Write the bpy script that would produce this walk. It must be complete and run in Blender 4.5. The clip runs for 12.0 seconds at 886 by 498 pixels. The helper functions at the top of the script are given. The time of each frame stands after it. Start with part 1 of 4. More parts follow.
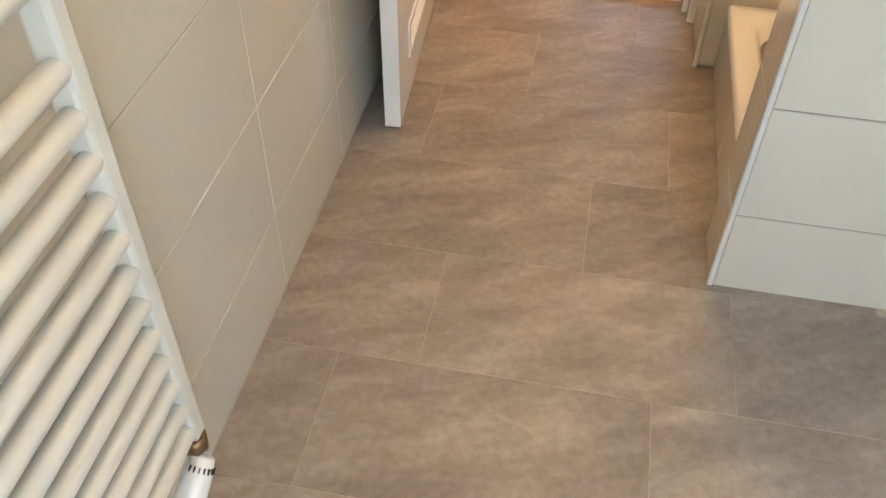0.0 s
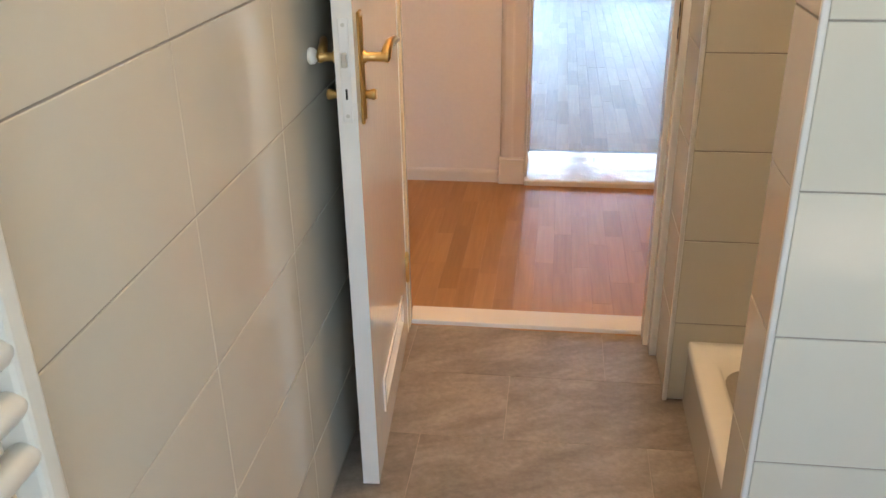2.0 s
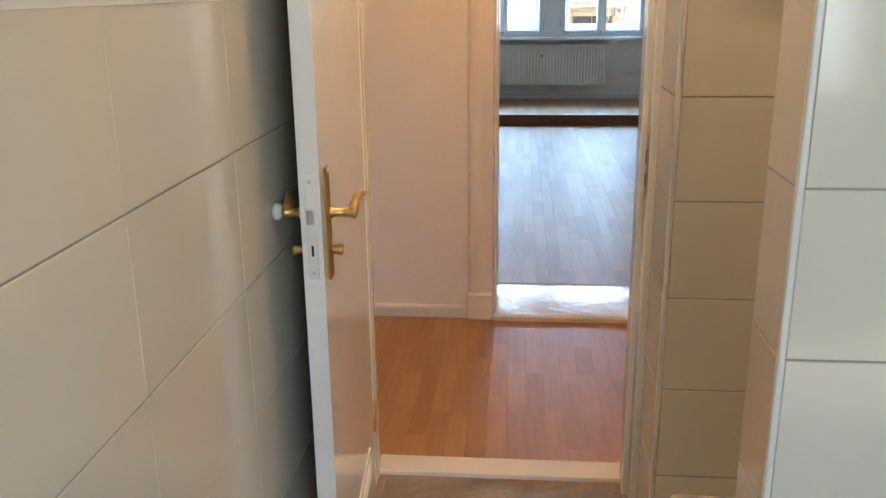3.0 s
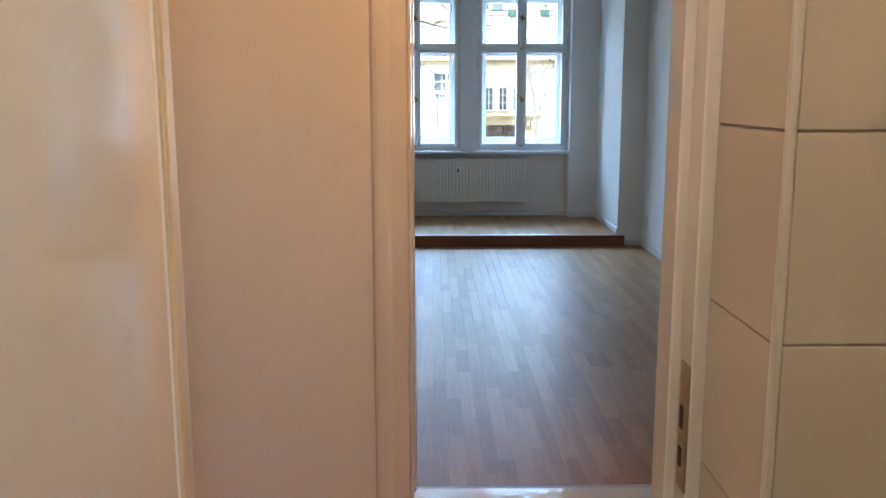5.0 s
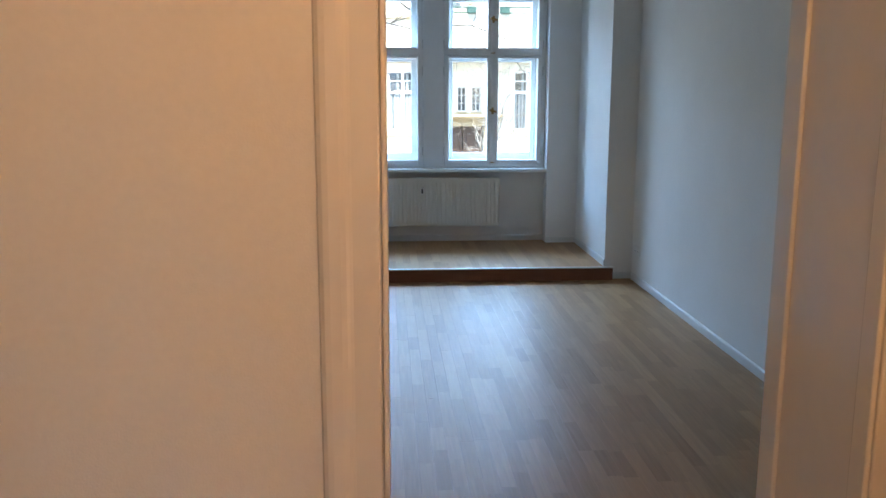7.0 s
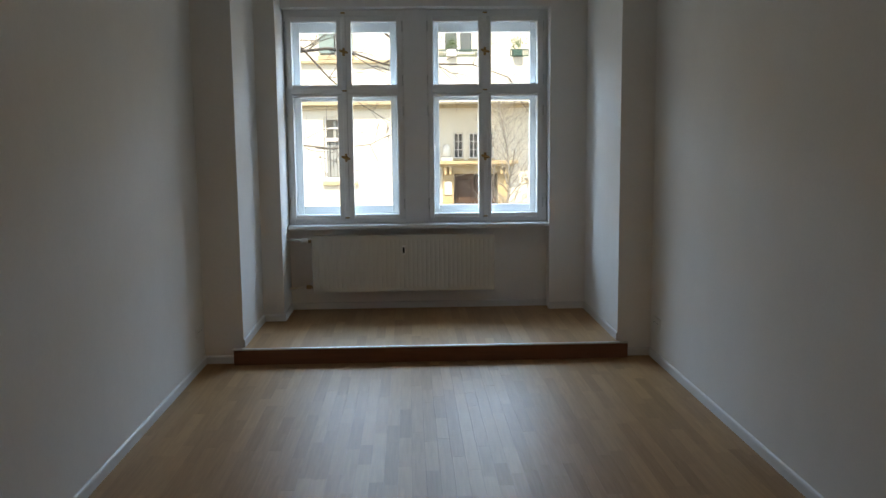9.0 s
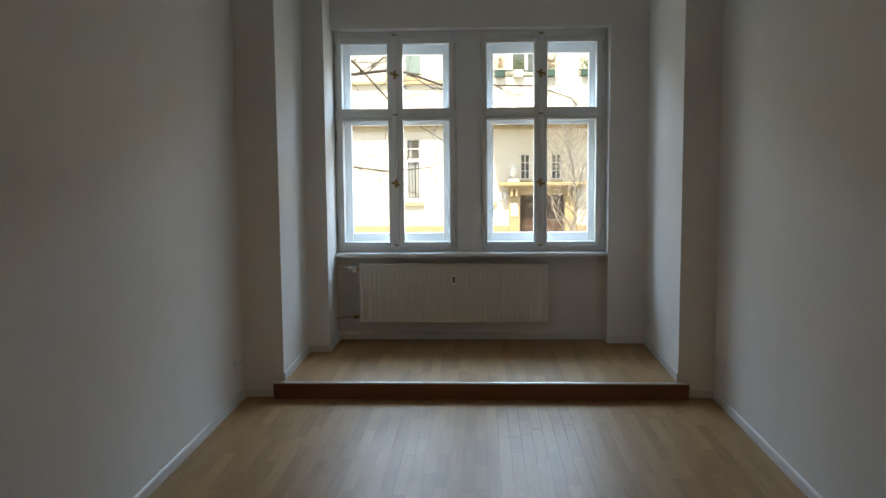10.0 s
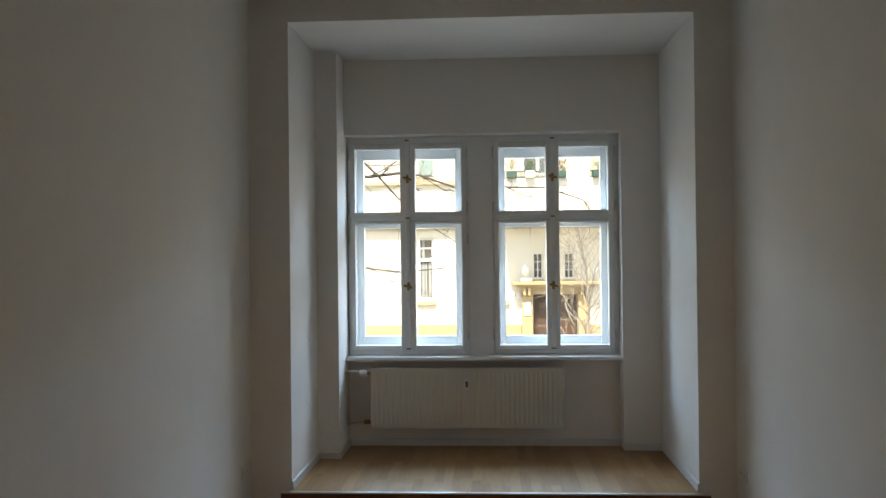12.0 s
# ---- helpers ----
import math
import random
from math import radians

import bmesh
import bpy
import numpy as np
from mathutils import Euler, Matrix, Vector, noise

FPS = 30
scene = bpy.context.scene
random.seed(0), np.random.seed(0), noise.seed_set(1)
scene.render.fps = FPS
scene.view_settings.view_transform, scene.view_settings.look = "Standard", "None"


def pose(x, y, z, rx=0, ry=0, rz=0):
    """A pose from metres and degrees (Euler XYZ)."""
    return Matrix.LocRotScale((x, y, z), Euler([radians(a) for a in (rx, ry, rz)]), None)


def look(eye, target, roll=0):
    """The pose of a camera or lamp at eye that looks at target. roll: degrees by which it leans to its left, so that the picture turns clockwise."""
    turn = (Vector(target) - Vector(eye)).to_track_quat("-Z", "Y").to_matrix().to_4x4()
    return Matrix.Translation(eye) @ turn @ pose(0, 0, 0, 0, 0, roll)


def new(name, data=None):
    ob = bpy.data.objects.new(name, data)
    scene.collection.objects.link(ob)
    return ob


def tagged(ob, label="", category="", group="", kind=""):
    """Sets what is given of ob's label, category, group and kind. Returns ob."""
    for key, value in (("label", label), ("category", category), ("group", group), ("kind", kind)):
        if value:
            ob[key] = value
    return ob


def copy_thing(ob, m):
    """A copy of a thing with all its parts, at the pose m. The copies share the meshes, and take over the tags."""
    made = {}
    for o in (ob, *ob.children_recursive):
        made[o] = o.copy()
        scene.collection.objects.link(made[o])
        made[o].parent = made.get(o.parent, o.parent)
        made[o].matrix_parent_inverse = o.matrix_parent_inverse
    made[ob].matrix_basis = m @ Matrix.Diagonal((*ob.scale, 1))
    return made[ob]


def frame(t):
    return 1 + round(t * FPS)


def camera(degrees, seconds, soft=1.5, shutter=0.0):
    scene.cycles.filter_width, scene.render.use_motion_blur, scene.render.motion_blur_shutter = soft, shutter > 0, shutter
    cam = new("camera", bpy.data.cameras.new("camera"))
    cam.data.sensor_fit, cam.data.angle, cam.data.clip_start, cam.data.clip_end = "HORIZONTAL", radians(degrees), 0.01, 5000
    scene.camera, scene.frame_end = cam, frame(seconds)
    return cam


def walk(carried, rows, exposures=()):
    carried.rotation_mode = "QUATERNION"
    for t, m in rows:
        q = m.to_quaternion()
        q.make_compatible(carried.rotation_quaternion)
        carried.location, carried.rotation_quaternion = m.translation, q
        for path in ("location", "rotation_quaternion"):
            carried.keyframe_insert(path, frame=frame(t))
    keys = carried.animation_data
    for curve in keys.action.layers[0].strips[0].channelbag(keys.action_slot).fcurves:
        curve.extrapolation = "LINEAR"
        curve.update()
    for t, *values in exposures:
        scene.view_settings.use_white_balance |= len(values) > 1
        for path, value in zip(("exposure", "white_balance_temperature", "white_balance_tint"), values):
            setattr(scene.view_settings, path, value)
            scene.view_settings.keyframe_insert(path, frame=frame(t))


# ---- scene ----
cam = camera(54.5, 12.0)
PATH = [
    (0, (0.598, 0.81, 1.348), (0.341, 2.201, -0.066), 0.9),
    (0.5, (0.581, 0.819, 1.363), (0.337, 2.294, 0.034), 1.0),
    (1, (0.575, 0.837, 1.388), (0.32, 2.435, 0.212), 0.2),
    (1.5, (0.572, 0.85, 1.415), (0.317, 2.565, 0.419), -0.7),
    (2, (0.563, 0.862, 1.448), (0.318, 2.661, 0.609), -1.0),
    (2.5, (0.559, 0.877, 1.475), (0.335, 2.737, 0.776), -1.0),
    (3, (0.546, 0.95, 1.495), (0.371, 2.856, 0.915), -0.7),
    (3.5, (0.551, 1.175, 1.51), (0.393, 3.109, 1.025), -0.9),
    (5.5, (0.47, 2.315, 1.568), (0.546, 4.283, 1.222), -0.0),
    (6, (0.436, 2.595, 1.646), (0.532, 4.558, 1.277), -0.1),
    (6.5, (0.448, 2.913, 1.697), (0.552, 4.873, 1.312), 0.2),
    (7, (0.44, 3.226, 1.696), (0.569, 5.188, 1.332), 0.1),
    (9, (0.864, 4.502, 1.651), (0.939, 6.484, 1.394), -0.6),
    (9.5, (1.003, 4.717, 1.683), (0.994, 6.702, 1.439), -0.4),
    (10, (1.033, 4.813, 1.702), (0.944, 6.8, 1.49), -0.5),
    (10.5, (0.995, 4.84, 1.704), (0.908, 6.828, 1.503), -0.5),
    (11, (1.006, 4.861, 1.696), (0.91, 6.852, 1.527), -0.6),
    (11.5, (1.016, 4.876, 1.735), (0.911, 6.872, 1.679), -0.7),
    (12, (1.035, 4.86, 1.743), (0.918, 6.856, 1.758), -0.6),
]
EXPOSURES = [(0, 3.45, 7000, 9), (1, 3.5, 6800, 9), (1.7, 3.25, 6650, 9), (2.5, 2.95, 6550, 8), (3.5, 2.75, 6450, 8), (5.4, 2.48, 6150, 9), (7.2, 2.45, 6150, 9), (8.8, 1.62, 7950, 14), (10.5, 1.65, 8650, 14), (12, 1.77, 8600, 14)]
walk(cam, [(t, look(eye, target, roll)) for t, eye, target, roll in PATH], EXPOSURES)

# ---- world, sun, lamps ----
world = bpy.data.worlds.new("world")
scene.world = world
world.use_nodes = True
wn = world.node_tree.nodes
sky = wn.new("ShaderNodeTexSky")
sky.sky_type, sky.sun_disc = "NISHITA", False
sky.sun_elevation, sky.sun_rotation = radians(57), radians(195)
wn["Background"].inputs["Strength"].default_value = 0.15
world.node_tree.links.new(sky.outputs[0], wn["Background"].inputs["Color"])


def lamp(name, kind, m, energy, colour, size=0.3, size_y=None):
    d = bpy.data.lights.new(name, kind)
    d.energy, d.color = energy, colour
    if kind == "SUN":
        d.angle = radians(size)
    elif kind == "AREA":
        d.shape, d.size, d.size_y = "RECTANGLE", size, size_y or size
    else:
        d.shadow_soft_size = size
    ob = new(name, d)
    ob.matrix_world = m
    return ob


lamp("sun", "SUN", look((-4, -7, 27), (0, 10, 0)), 3.3, (1.0, 0.95, 0.89), 0.5)
lamp("bathroom_lamp", "POINT", pose(0.86, 2.72, 2.75), 4.3, (1.0, 0.66, 0.345), 0.06)
lamp("hall_lamp", "POINT", pose(0.90, 3.52, 2.46), 4.5, (1.0, 0.495, 0.185), 0.16)
lamp("bathroom_window_light", "AREA", look((1.6, -0.93, 1.65), (1.25, 2.1, 1.25)), 2.9, (0.62, 0.82, 1.0), 0.9, 1.2)

# Unseen area lamp above the road, added to strengthen the sky's light indoors.
lamp("sky_fill_lamp", "AREA", look((0.95, 19.5, 7.0), (0.95, 11.0, 2.4)), 1950, (0.34, 0.60, 1.0), 15.0, 5.8)
# Added lamps just outside each window, standing in for daylight from the street.
for wx in (0.309, 1.547):
    lamp("window_daylight_fill", "AREA", look((wx, 12.56, 1.85), (wx, 8.6, 1.75)), 3.2, (0.72, 0.86, 1.0), 0.82, 1.62)


# ---- materials ----
def material(name, colour, rough=0.5, metal=0.0, grain=30.0, vary=0.06, bump=0.0, bump_scale=None, stain=0.0, coat=0.0, per_object=0.0, stretch=(1, 1, 1), spec=0.5):
    """A paint, metal, ceramic or plaster: colour varied by noise at two scales, with fine relief."""
    m = bpy.data.materials.new(name)
    m.use_nodes = True
    n, link = m.node_tree.nodes, m.node_tree.links.new
    b = n["Principled BSDF"]
    b.inputs["Roughness"].default_value, b.inputs["Metallic"].default_value = rough, metal
    b.inputs["Coat Weight"].default_value = coat
    b.inputs["Specular IOR Level"].default_value = spec
    co = n.new("ShaderNodeTexCoord")
    mp = n.new("ShaderNodeMapping")
    mp.inputs["Scale"].default_value = stretch
    link(co.outputs["Object"], mp.inputs["Vector"])
    fine = n.new("ShaderNodeTexNoise")
    fine.inputs["Scale"].default_value, fine.inputs["Detail"].default_value = grain, 4
    wide = n.new("ShaderNodeTexNoise")
    wide.inputs["Scale"].default_value, wide.inputs["Detail"].default_value = grain / 14, 3
    link(mp.outputs[0], fine.inputs["Vector"]), link(mp.outputs[0], wide.inputs["Vector"])
    add = n.new("ShaderNodeMath")
    add.operation = "ADD"
    link(fine.outputs["Fac"], add.inputs[0]), link(wide.outputs["Fac"], add.inputs[1])
    rng = n.new("ShaderNodeMapRange")
    rng.inputs["From Min"].default_value, rng.inputs["From Max"].default_value = 0.6, 1.4
    rng.inputs["To Min"].default_value, rng.inputs["To Max"].default_value = 1 - vary - stain, 1 + vary
    link(add.outputs[0], rng.inputs["Value"])
    last = rng.outputs[0]
    if per_object:
        info = n.new("ShaderNodeObjectInfo")
        r2 = n.new("ShaderNodeMapRange")
        r2.inputs["To Min"].default_value, r2.inputs["To Max"].default_value = 1 - per_object, 1 + per_object
        link(info.outputs["Random"], r2.inputs["Value"])
        mul = n.new("ShaderNodeMath")
        mul.operation = "MULTIPLY"
        link(last, mul.inputs[0]), link(r2.outputs[0], mul.inputs[1])
        last = mul.outputs[0]
    vm = n.new("ShaderNodeVectorMath")
    vm.operation = "SCALE"
    vm.inputs[0].default_value = colour
    link(last, vm.inputs["Scale"])
    link(vm.outputs[0], b.inputs["Base Color"])
    if bump:
        bn = n.new("ShaderNodeTexNoise")
        bn.inputs["Scale"].default_value, bn.inputs["Detail"].default_value = bump_scale or grain, 5
        link(mp.outputs[0], bn.inputs["Vector"])
        bp = n.new("ShaderNodeBump")
        bp.inputs["Strength"].default_value, bp.inputs["Distance"].default_value = bump, 0.01
        link(bn.outputs["Fac"], bp.inputs["Height"]), link(bp.outputs[0], b.inputs["Normal"])
    return m


def wood(name, light, dark, rough=0.35, along="Y", per_island=True, coat=0.0):
    """Oak strips: each piece of its own tone, with grain along its length."""
    m = bpy.data.materials.new(name)
    m.use_nodes = True
    n, link = m.node_tree.nodes, m.node_tree.links.new
    b = n["Principled BSDF"]
    b.inputs["Roughness"].default_value = rough
    b.inputs["Coat Weight"].default_value, b.inputs["Coat Roughness"].default_value = coat, 0.25
    b.inputs["Specular IOR Level"].default_value = 0.28
    geo = n.new("ShaderNodeNewGeometry")
    info = n.new("ShaderNodeObjectInfo")
    rnd = n.new("ShaderNodeMath")
    rnd.operation = "ADD"
    link(geo.outputs["Random Per Island"], rnd.inputs[0]), link(info.outputs["Random"], rnd.inputs[1])
    frac = n.new("ShaderNodeMath")
    frac.operation = "FRACT"
    link(rnd.outputs[0], frac.inputs[0])
    co = n.new("ShaderNodeNewGeometry")
    off = n.new("ShaderNodeVectorMath")
    off.operation = "SCALE"
    off.inputs[0].default_value = (7.3, 11.1, 3.7)
    link(frac.outputs[0], off.inputs["Scale"])
    sh = n.new("ShaderNodeVectorMath")
    link(co.outputs["Position"], sh.inputs[0]), link(off.outputs[0], sh.inputs[1])
    mp = n.new("ShaderNodeMapping")
    mp.inputs["Scale"].default_value = (40, 2.2, 40) if along == "Y" else (2.2, 40, 40)
    link(sh.outputs[0], mp.inputs["Vector"])
    gr = n.new("ShaderNodeTexNoise")
    gr.inputs["Scale"].default_value, gr.inputs["Detail"].default_value, gr.inputs["Distortion"].default_value = 1.6, 6, 0.6
    link(mp.outputs[0], gr.inputs["Vector"])
    mix = n.new("ShaderNodeMath")
    mix.operation = "MULTIPLY_ADD"
    mix.inputs[1].default_value, mix.inputs[2].default_value = 0.62, 0.0
    link(gr.outputs["Fac"], mix.inputs[0])
    tone = n.new("ShaderNodeMath")
    tone.operation = "MULTIPLY_ADD"
    tone.inputs[1].default_value = 0.38
    link(frac.outputs[0], tone.inputs[0]), link(mix.outputs[0], tone.inputs[2])
    ramp = n.new("ShaderNodeValToRGB")
    ramp.color_ramp.elements[0].position, ramp.color_ramp.elements[1].position = 0.15, 1.0
    ramp.color_ramp.elements[0].color, ramp.color_ramp.elements[1].color = (*dark, 1), (*light, 1)
    link(tone.outputs[0], ramp.inputs["Fac"]), link(ramp.outputs["Color"], b.inputs["Base Color"])
    bp = n.new("ShaderNodeBump")
    bp.inputs["Strength"].default_value, bp.inputs["Distance"].default_value = 0.12, 0.004
    link(gr.outputs["Fac"], bp.inputs["Height"]), link(bp.outputs[0], b.inputs["Normal"])
    return m


def slate(name):
    """Brown-grey stoneware floor tile with diagonal cloudy veins and a fine riven relief."""
    m = bpy.data.materials.new(name)
    m.use_nodes = True
    n, link = m.node_tree.nodes, m.node_tree.links.new
    b = n["Principled BSDF"]
    b.inputs["Roughness"].default_value = 0.42
    geo, info = n.new("ShaderNodeNewGeometry"), n.new("ShaderNodeObjectInfo")
    off = n.new("ShaderNodeVectorMath")
    off.operation = "SCALE"
    off.inputs[0].default_value = (13.0, 9.0, 5.0)
    link(info.outputs["Random"], off.inputs["Scale"])
    sh = n.new("ShaderNodeVectorMath")
    link(geo.outputs["Position"], sh.inputs[0]), link(off.outputs[0], sh.inputs[1])
    mp = n.new("ShaderNodeMapping")
    mp.vector_type = "TEXTURE"
    mp.inputs["Rotation"].default_value, mp.inputs["Scale"].default_value = (0, 0, radians(25)), (0.46, 0.15, 0.2)
    link(sh.outputs[0], mp.inputs["Vector"])
    wide = n.new("ShaderNodeTexNoise")
    wide.inputs["Scale"].default_value, wide.inputs["Detail"].default_value, wide.inputs["Distortion"].default_value = 1.5, 9, 0.5
    fine = n.new("ShaderNodeTexNoise")
    fine.inputs["Scale"].default_value, fine.inputs["Detail"].default_value, fine.inputs["Roughness"].default_value = 55, 8, 0.65
    link(mp.outputs[0], wide.inputs["Vector"]), link(sh.outputs[0], fine.inputs["Vector"])
    mp2 = n.new("ShaderNodeMapping")
    mp2.vector_type = "TEXTURE"
    mp2.inputs["Rotation"].default_value, mp2.inputs["Scale"].default_value = (0, 0, radians(22)), (0.17, 0.065, 0.1)
    link(sh.outputs[0], mp2.inputs["Vector"])
    streak = n.new("ShaderNodeTexNoise")
    streak.inputs["Scale"].default_value, streak.inputs["Detail"].default_value, streak.inputs["Distortion"].default_value = 1.4, 7, 0.8
    link(mp2.outputs[0], streak.inputs["Vector"])
    base = n.new("ShaderNodeMath")
    base.operation = "MULTIPLY_ADD"
    base.inputs[1].default_value, base.inputs[2].default_value = 0.46, -0.04
    link(streak.outputs["Fac"], base.inputs[0])
    add = n.new("ShaderNodeMath")
    add.operation = "MULTIPLY_ADD"
    add.inputs[1].default_value = 0.70
    link(wide.outputs["Fac"], add.inputs[0]), link(base.outputs[0], add.inputs[2])
    mix = n.new("ShaderNodeMath")
    mix.operation = "MULTIPLY_ADD"
    mix.inputs[1].default_value = 0.50
    link(fine.outputs["Fac"], mix.inputs[0]), link(add.outputs[0], mix.inputs[2])
    ramp = n.new("ShaderNodeValToRGB")
    e = ramp.color_ramp.elements
    e[0].position, e[0].color = 0.60, (0.200, 0.165, 0.139, 1)
    e[1].position, e[1].color = 1.02, (0.385, 0.325, 0.272, 1)
    mid = e.new(0.79)
    mid.color = (0.275, 0.230, 0.192, 1)
    link(mix.outputs[0], ramp.inputs["Fac"])
    hue = n.new("ShaderNodeVectorMath")
    hue.operation = "SCALE"
    r2 = n.new("ShaderNodeMapRange")
    r2.inputs["To Min"].default_value, r2.inputs["To Max"].default_value = 0.88, 1.1
    link(info.outputs["Random"], r2.inputs["Value"]), link(r2.outputs[0], hue.inputs["Scale"])
    link(ramp.outputs["Color"], hue.inputs[0]), link(hue.outputs[0], b.inputs["Base Color"])
    bp = n.new("ShaderNodeBump")
    bp.inputs["Strength"].default_value, bp.inputs["Distance"].default_value = 0.35, 0.006
    link(mix.outputs[0], bp.inputs["Height"]), link(bp.outputs[0], b.inputs["Normal"])
    return m


def pane_glass():
    """Clear window glass: lets all light through and mirrors a little at its surface."""
    m = bpy.data.materials.new("window_glass")
    m.use_nodes = True
    n, link = m.node_tree.nodes, m.node_tree.links.new
    n.remove(n["Principled BSDF"])
    t, g, mix, fr = n.new("ShaderNodeBsdfTransparent"), n.new("ShaderNodeBsdfGlossy"), n.new("ShaderNodeMixShader"), n.new("ShaderNodeFresnel")
    t.inputs["Color"].default_value = (0.97, 0.985, 0.98, 1)
    g.inputs["Roughness"].default_value = 0.01
    fr.inputs["IOR"].default_value = 1.3
    link(fr.outputs[0], mix.inputs[0]), link(t.outputs[0], mix.inputs[1]), link(g.outputs[0], mix.inputs[2])
    link(mix.outputs[0], n["Material Output"].inputs["Surface"])
    return m


PLASTER = material("white_wall_paint", (0.82, 0.80, 0.765), 0.85, grain=60, vary=0.03, bump=0.12, bump_scale=220)
CEILING = material("ceiling_paint", (0.80, 0.79, 0.77), 0.9, grain=40, vary=0.02, bump=0.08, bump_scale=200)
LACQUER = material("white_gloss_paint", (0.80, 0.78, 0.75), 0.11, grain=20, vary=0.025, bump=0.03, bump_scale=30, coat=0.4)
GLOSS = material("glossy_threshold_paint", (0.74, 0.73, 0.71), 0.11, grain=12, vary=0.05, bump=0.35, bump_scale=24, coat=0.15)
SKIRT = material("white_satin_paint", (0.72, 0.71, 0.69), 0.5, grain=20, vary=0.03, bump=0.03, bump_scale=40)
FRAME_PAINT = material("window_paint", (0.80, 0.80, 0.79), 0.3, grain=18, vary=0.03, bump=0.04, bump_scale=60)
TILE = material("glazed_wall_tile", (0.60, 0.562, 0.475), 0.13, grain=9, vary=0.018, bump=0.02, bump_scale=7, coat=0.25, per_object=0.012)
GROUT = material("wall_grout", (0.30, 0.27, 0.235), 0.9, grain=120, vary=0.1, bump=0.2)
FLOOR_GROUT = material("floor_grout", (0.46, 0.385, 0.31), 0.9, grain=120, vary=0.12, bump=0.2)
SLATE = slate("brown_stoneware_tile")
OAK = wood("oak_parquet", (0.53, 0.315, 0.150), (0.29, 0.152, 0.063), 0.42, "Y", coat=0.0)
OAK_DARK = wood("dark_oak_board", (0.30, 0.125, 0.068), (0.16, 0.062, 0.033), 0.4, "X")
JOINT = material("parquet_joint", (0.10, 0.055, 0.028), 0.8, grain=60)
BRASS = material("polished_brass", (0.60, 0.40, 0.155), 0.28, 1.0, grain=60, vary=0.06, bump=0.02)
AGED_BRASS = material("aged_brass", (0.40, 0.25, 0.09), 0.32, 1.0, grain=60, vary=0.15, bump=0.03)
STEEL = material("zinc_steel", (0.62, 0.62, 0.60), 0.35, 1.0, grain=80, vary=0.06, bump=0.03)
ZINC = material("brushed_zinc", (0.80, 0.80, 0.80), 0.5, 1.0, grain=90, vary=0.05, bump=0.04, stretch=(1, 1, 0.2))
ENAMEL = material("radiator_enamel", (0.66, 0.635, 0.57), 0.28, grain=14, vary=0.015, bump=0.02, bump_scale=60)
ACRYL = material("white_acrylic", (0.84, 0.81, 0.76), 0.12, grain=10, vary=0.01, coat=0.3)
PLASTIC = material("white_plastic", (0.80, 0.79, 0.75), 0.35, grain=40, vary=0.02)
# Near-black of display and dial marks; also paints the shade inside holes.
DARK = material("dark_print_and_hole_shade", (0.02, 0.018, 0.016), 0.7, grain=40, vary=0.2)
GLASS = pane_glass()


# ---- building blocks ----
def box(bm, x0, x1, y0, y1, z0, z1, bevel=0.0, seg=1):
    """Adds a box, with its edges rounded where a bevel is given."""
    vs = [bm.verts.new(p) for p in ((x0, y0, z0), (x1, y0, z0), (x1, y1, z0), (x0, y1, z0), (x0, y0, z1), (x1, y0, z1), (x1, y1, z1), (x0, y1, z1))]
    fs = [bm.faces.new([vs[i] for i in f]) for f in ((3, 2, 1, 0), (4, 5, 6, 7), (0, 1, 5, 4), (1, 2, 6, 5), (2, 3, 7, 6), (3, 0, 4, 7))]
    if bevel:
        edges = list({e for f in fs for e in f.edges})
        bmesh.ops.bevel(bm, geom=edges, offset=bevel, segments=seg, affect="EDGES", profile=0.5)
    return bm


def boxes(*rows, bevel=0.0, seg=1):
    bm = bmesh.new()
    for r in rows:
        box(bm, *r, bevel=bevel, seg=seg)
    return bm


def rod(bm, a, b, r0, r1=None, seg=12, caps=True):
    """Adds a round bar from a to b, of radius r0 to r1."""
    a, b = Vector(a), Vector(b)
    r1 = r0 if r1 is None else r1
    turn = (b - a).to_track_quat("Z", "Y")
    ring = [[bm.verts.new(p + turn @ Vector((r * math.cos(6.28319 * i / seg), r * math.sin(6.28319 * i / seg), 0))) for i in range(seg)] for p, r in ((a, r0), (b, r1))]
    for i in range(seg):
        f = bm.faces.new((ring[0][i], ring[0][(i + 1) % seg], ring[1][(i + 1) % seg], ring[1][i]))
        f.smooth = True
    if caps:
        bm.faces.new(ring[0][::-1]), bm.faces.new(ring[1])
    return bm


def tube(bm, points, radius, seg=8):
    """Adds a bent round bar along the points; radius may be one number or one for each point."""
    pts = [Vector(p) for p in points]
    rr = radius if isinstance(radius, (list, tuple)) else [radius] * len(pts)
    rings = []
    for i, p in enumerate(pts):
        d = (pts[min(i + 1, len(pts) - 1)] - pts[max(i - 1, 0)]).normalized()
        turn = d.to_track_quat("Z", "Y")
        rings.append([bm.verts.new(p + turn @ Vector((rr[i] * math.cos(6.28319 * k / seg), rr[i] * math.sin(6.28319 * k / seg), 0))) for k in range(seg)])
    for a, b in zip(rings, rings[1:]):
        for k in range(seg):
            f = bm.faces.new((a[k], a[(k + 1) % seg], b[(k + 1) % seg], b[k]))
            f.smooth = True
    bm.faces.new(rings[0][::-1]), bm.faces.new(rings[-1])
    return bm


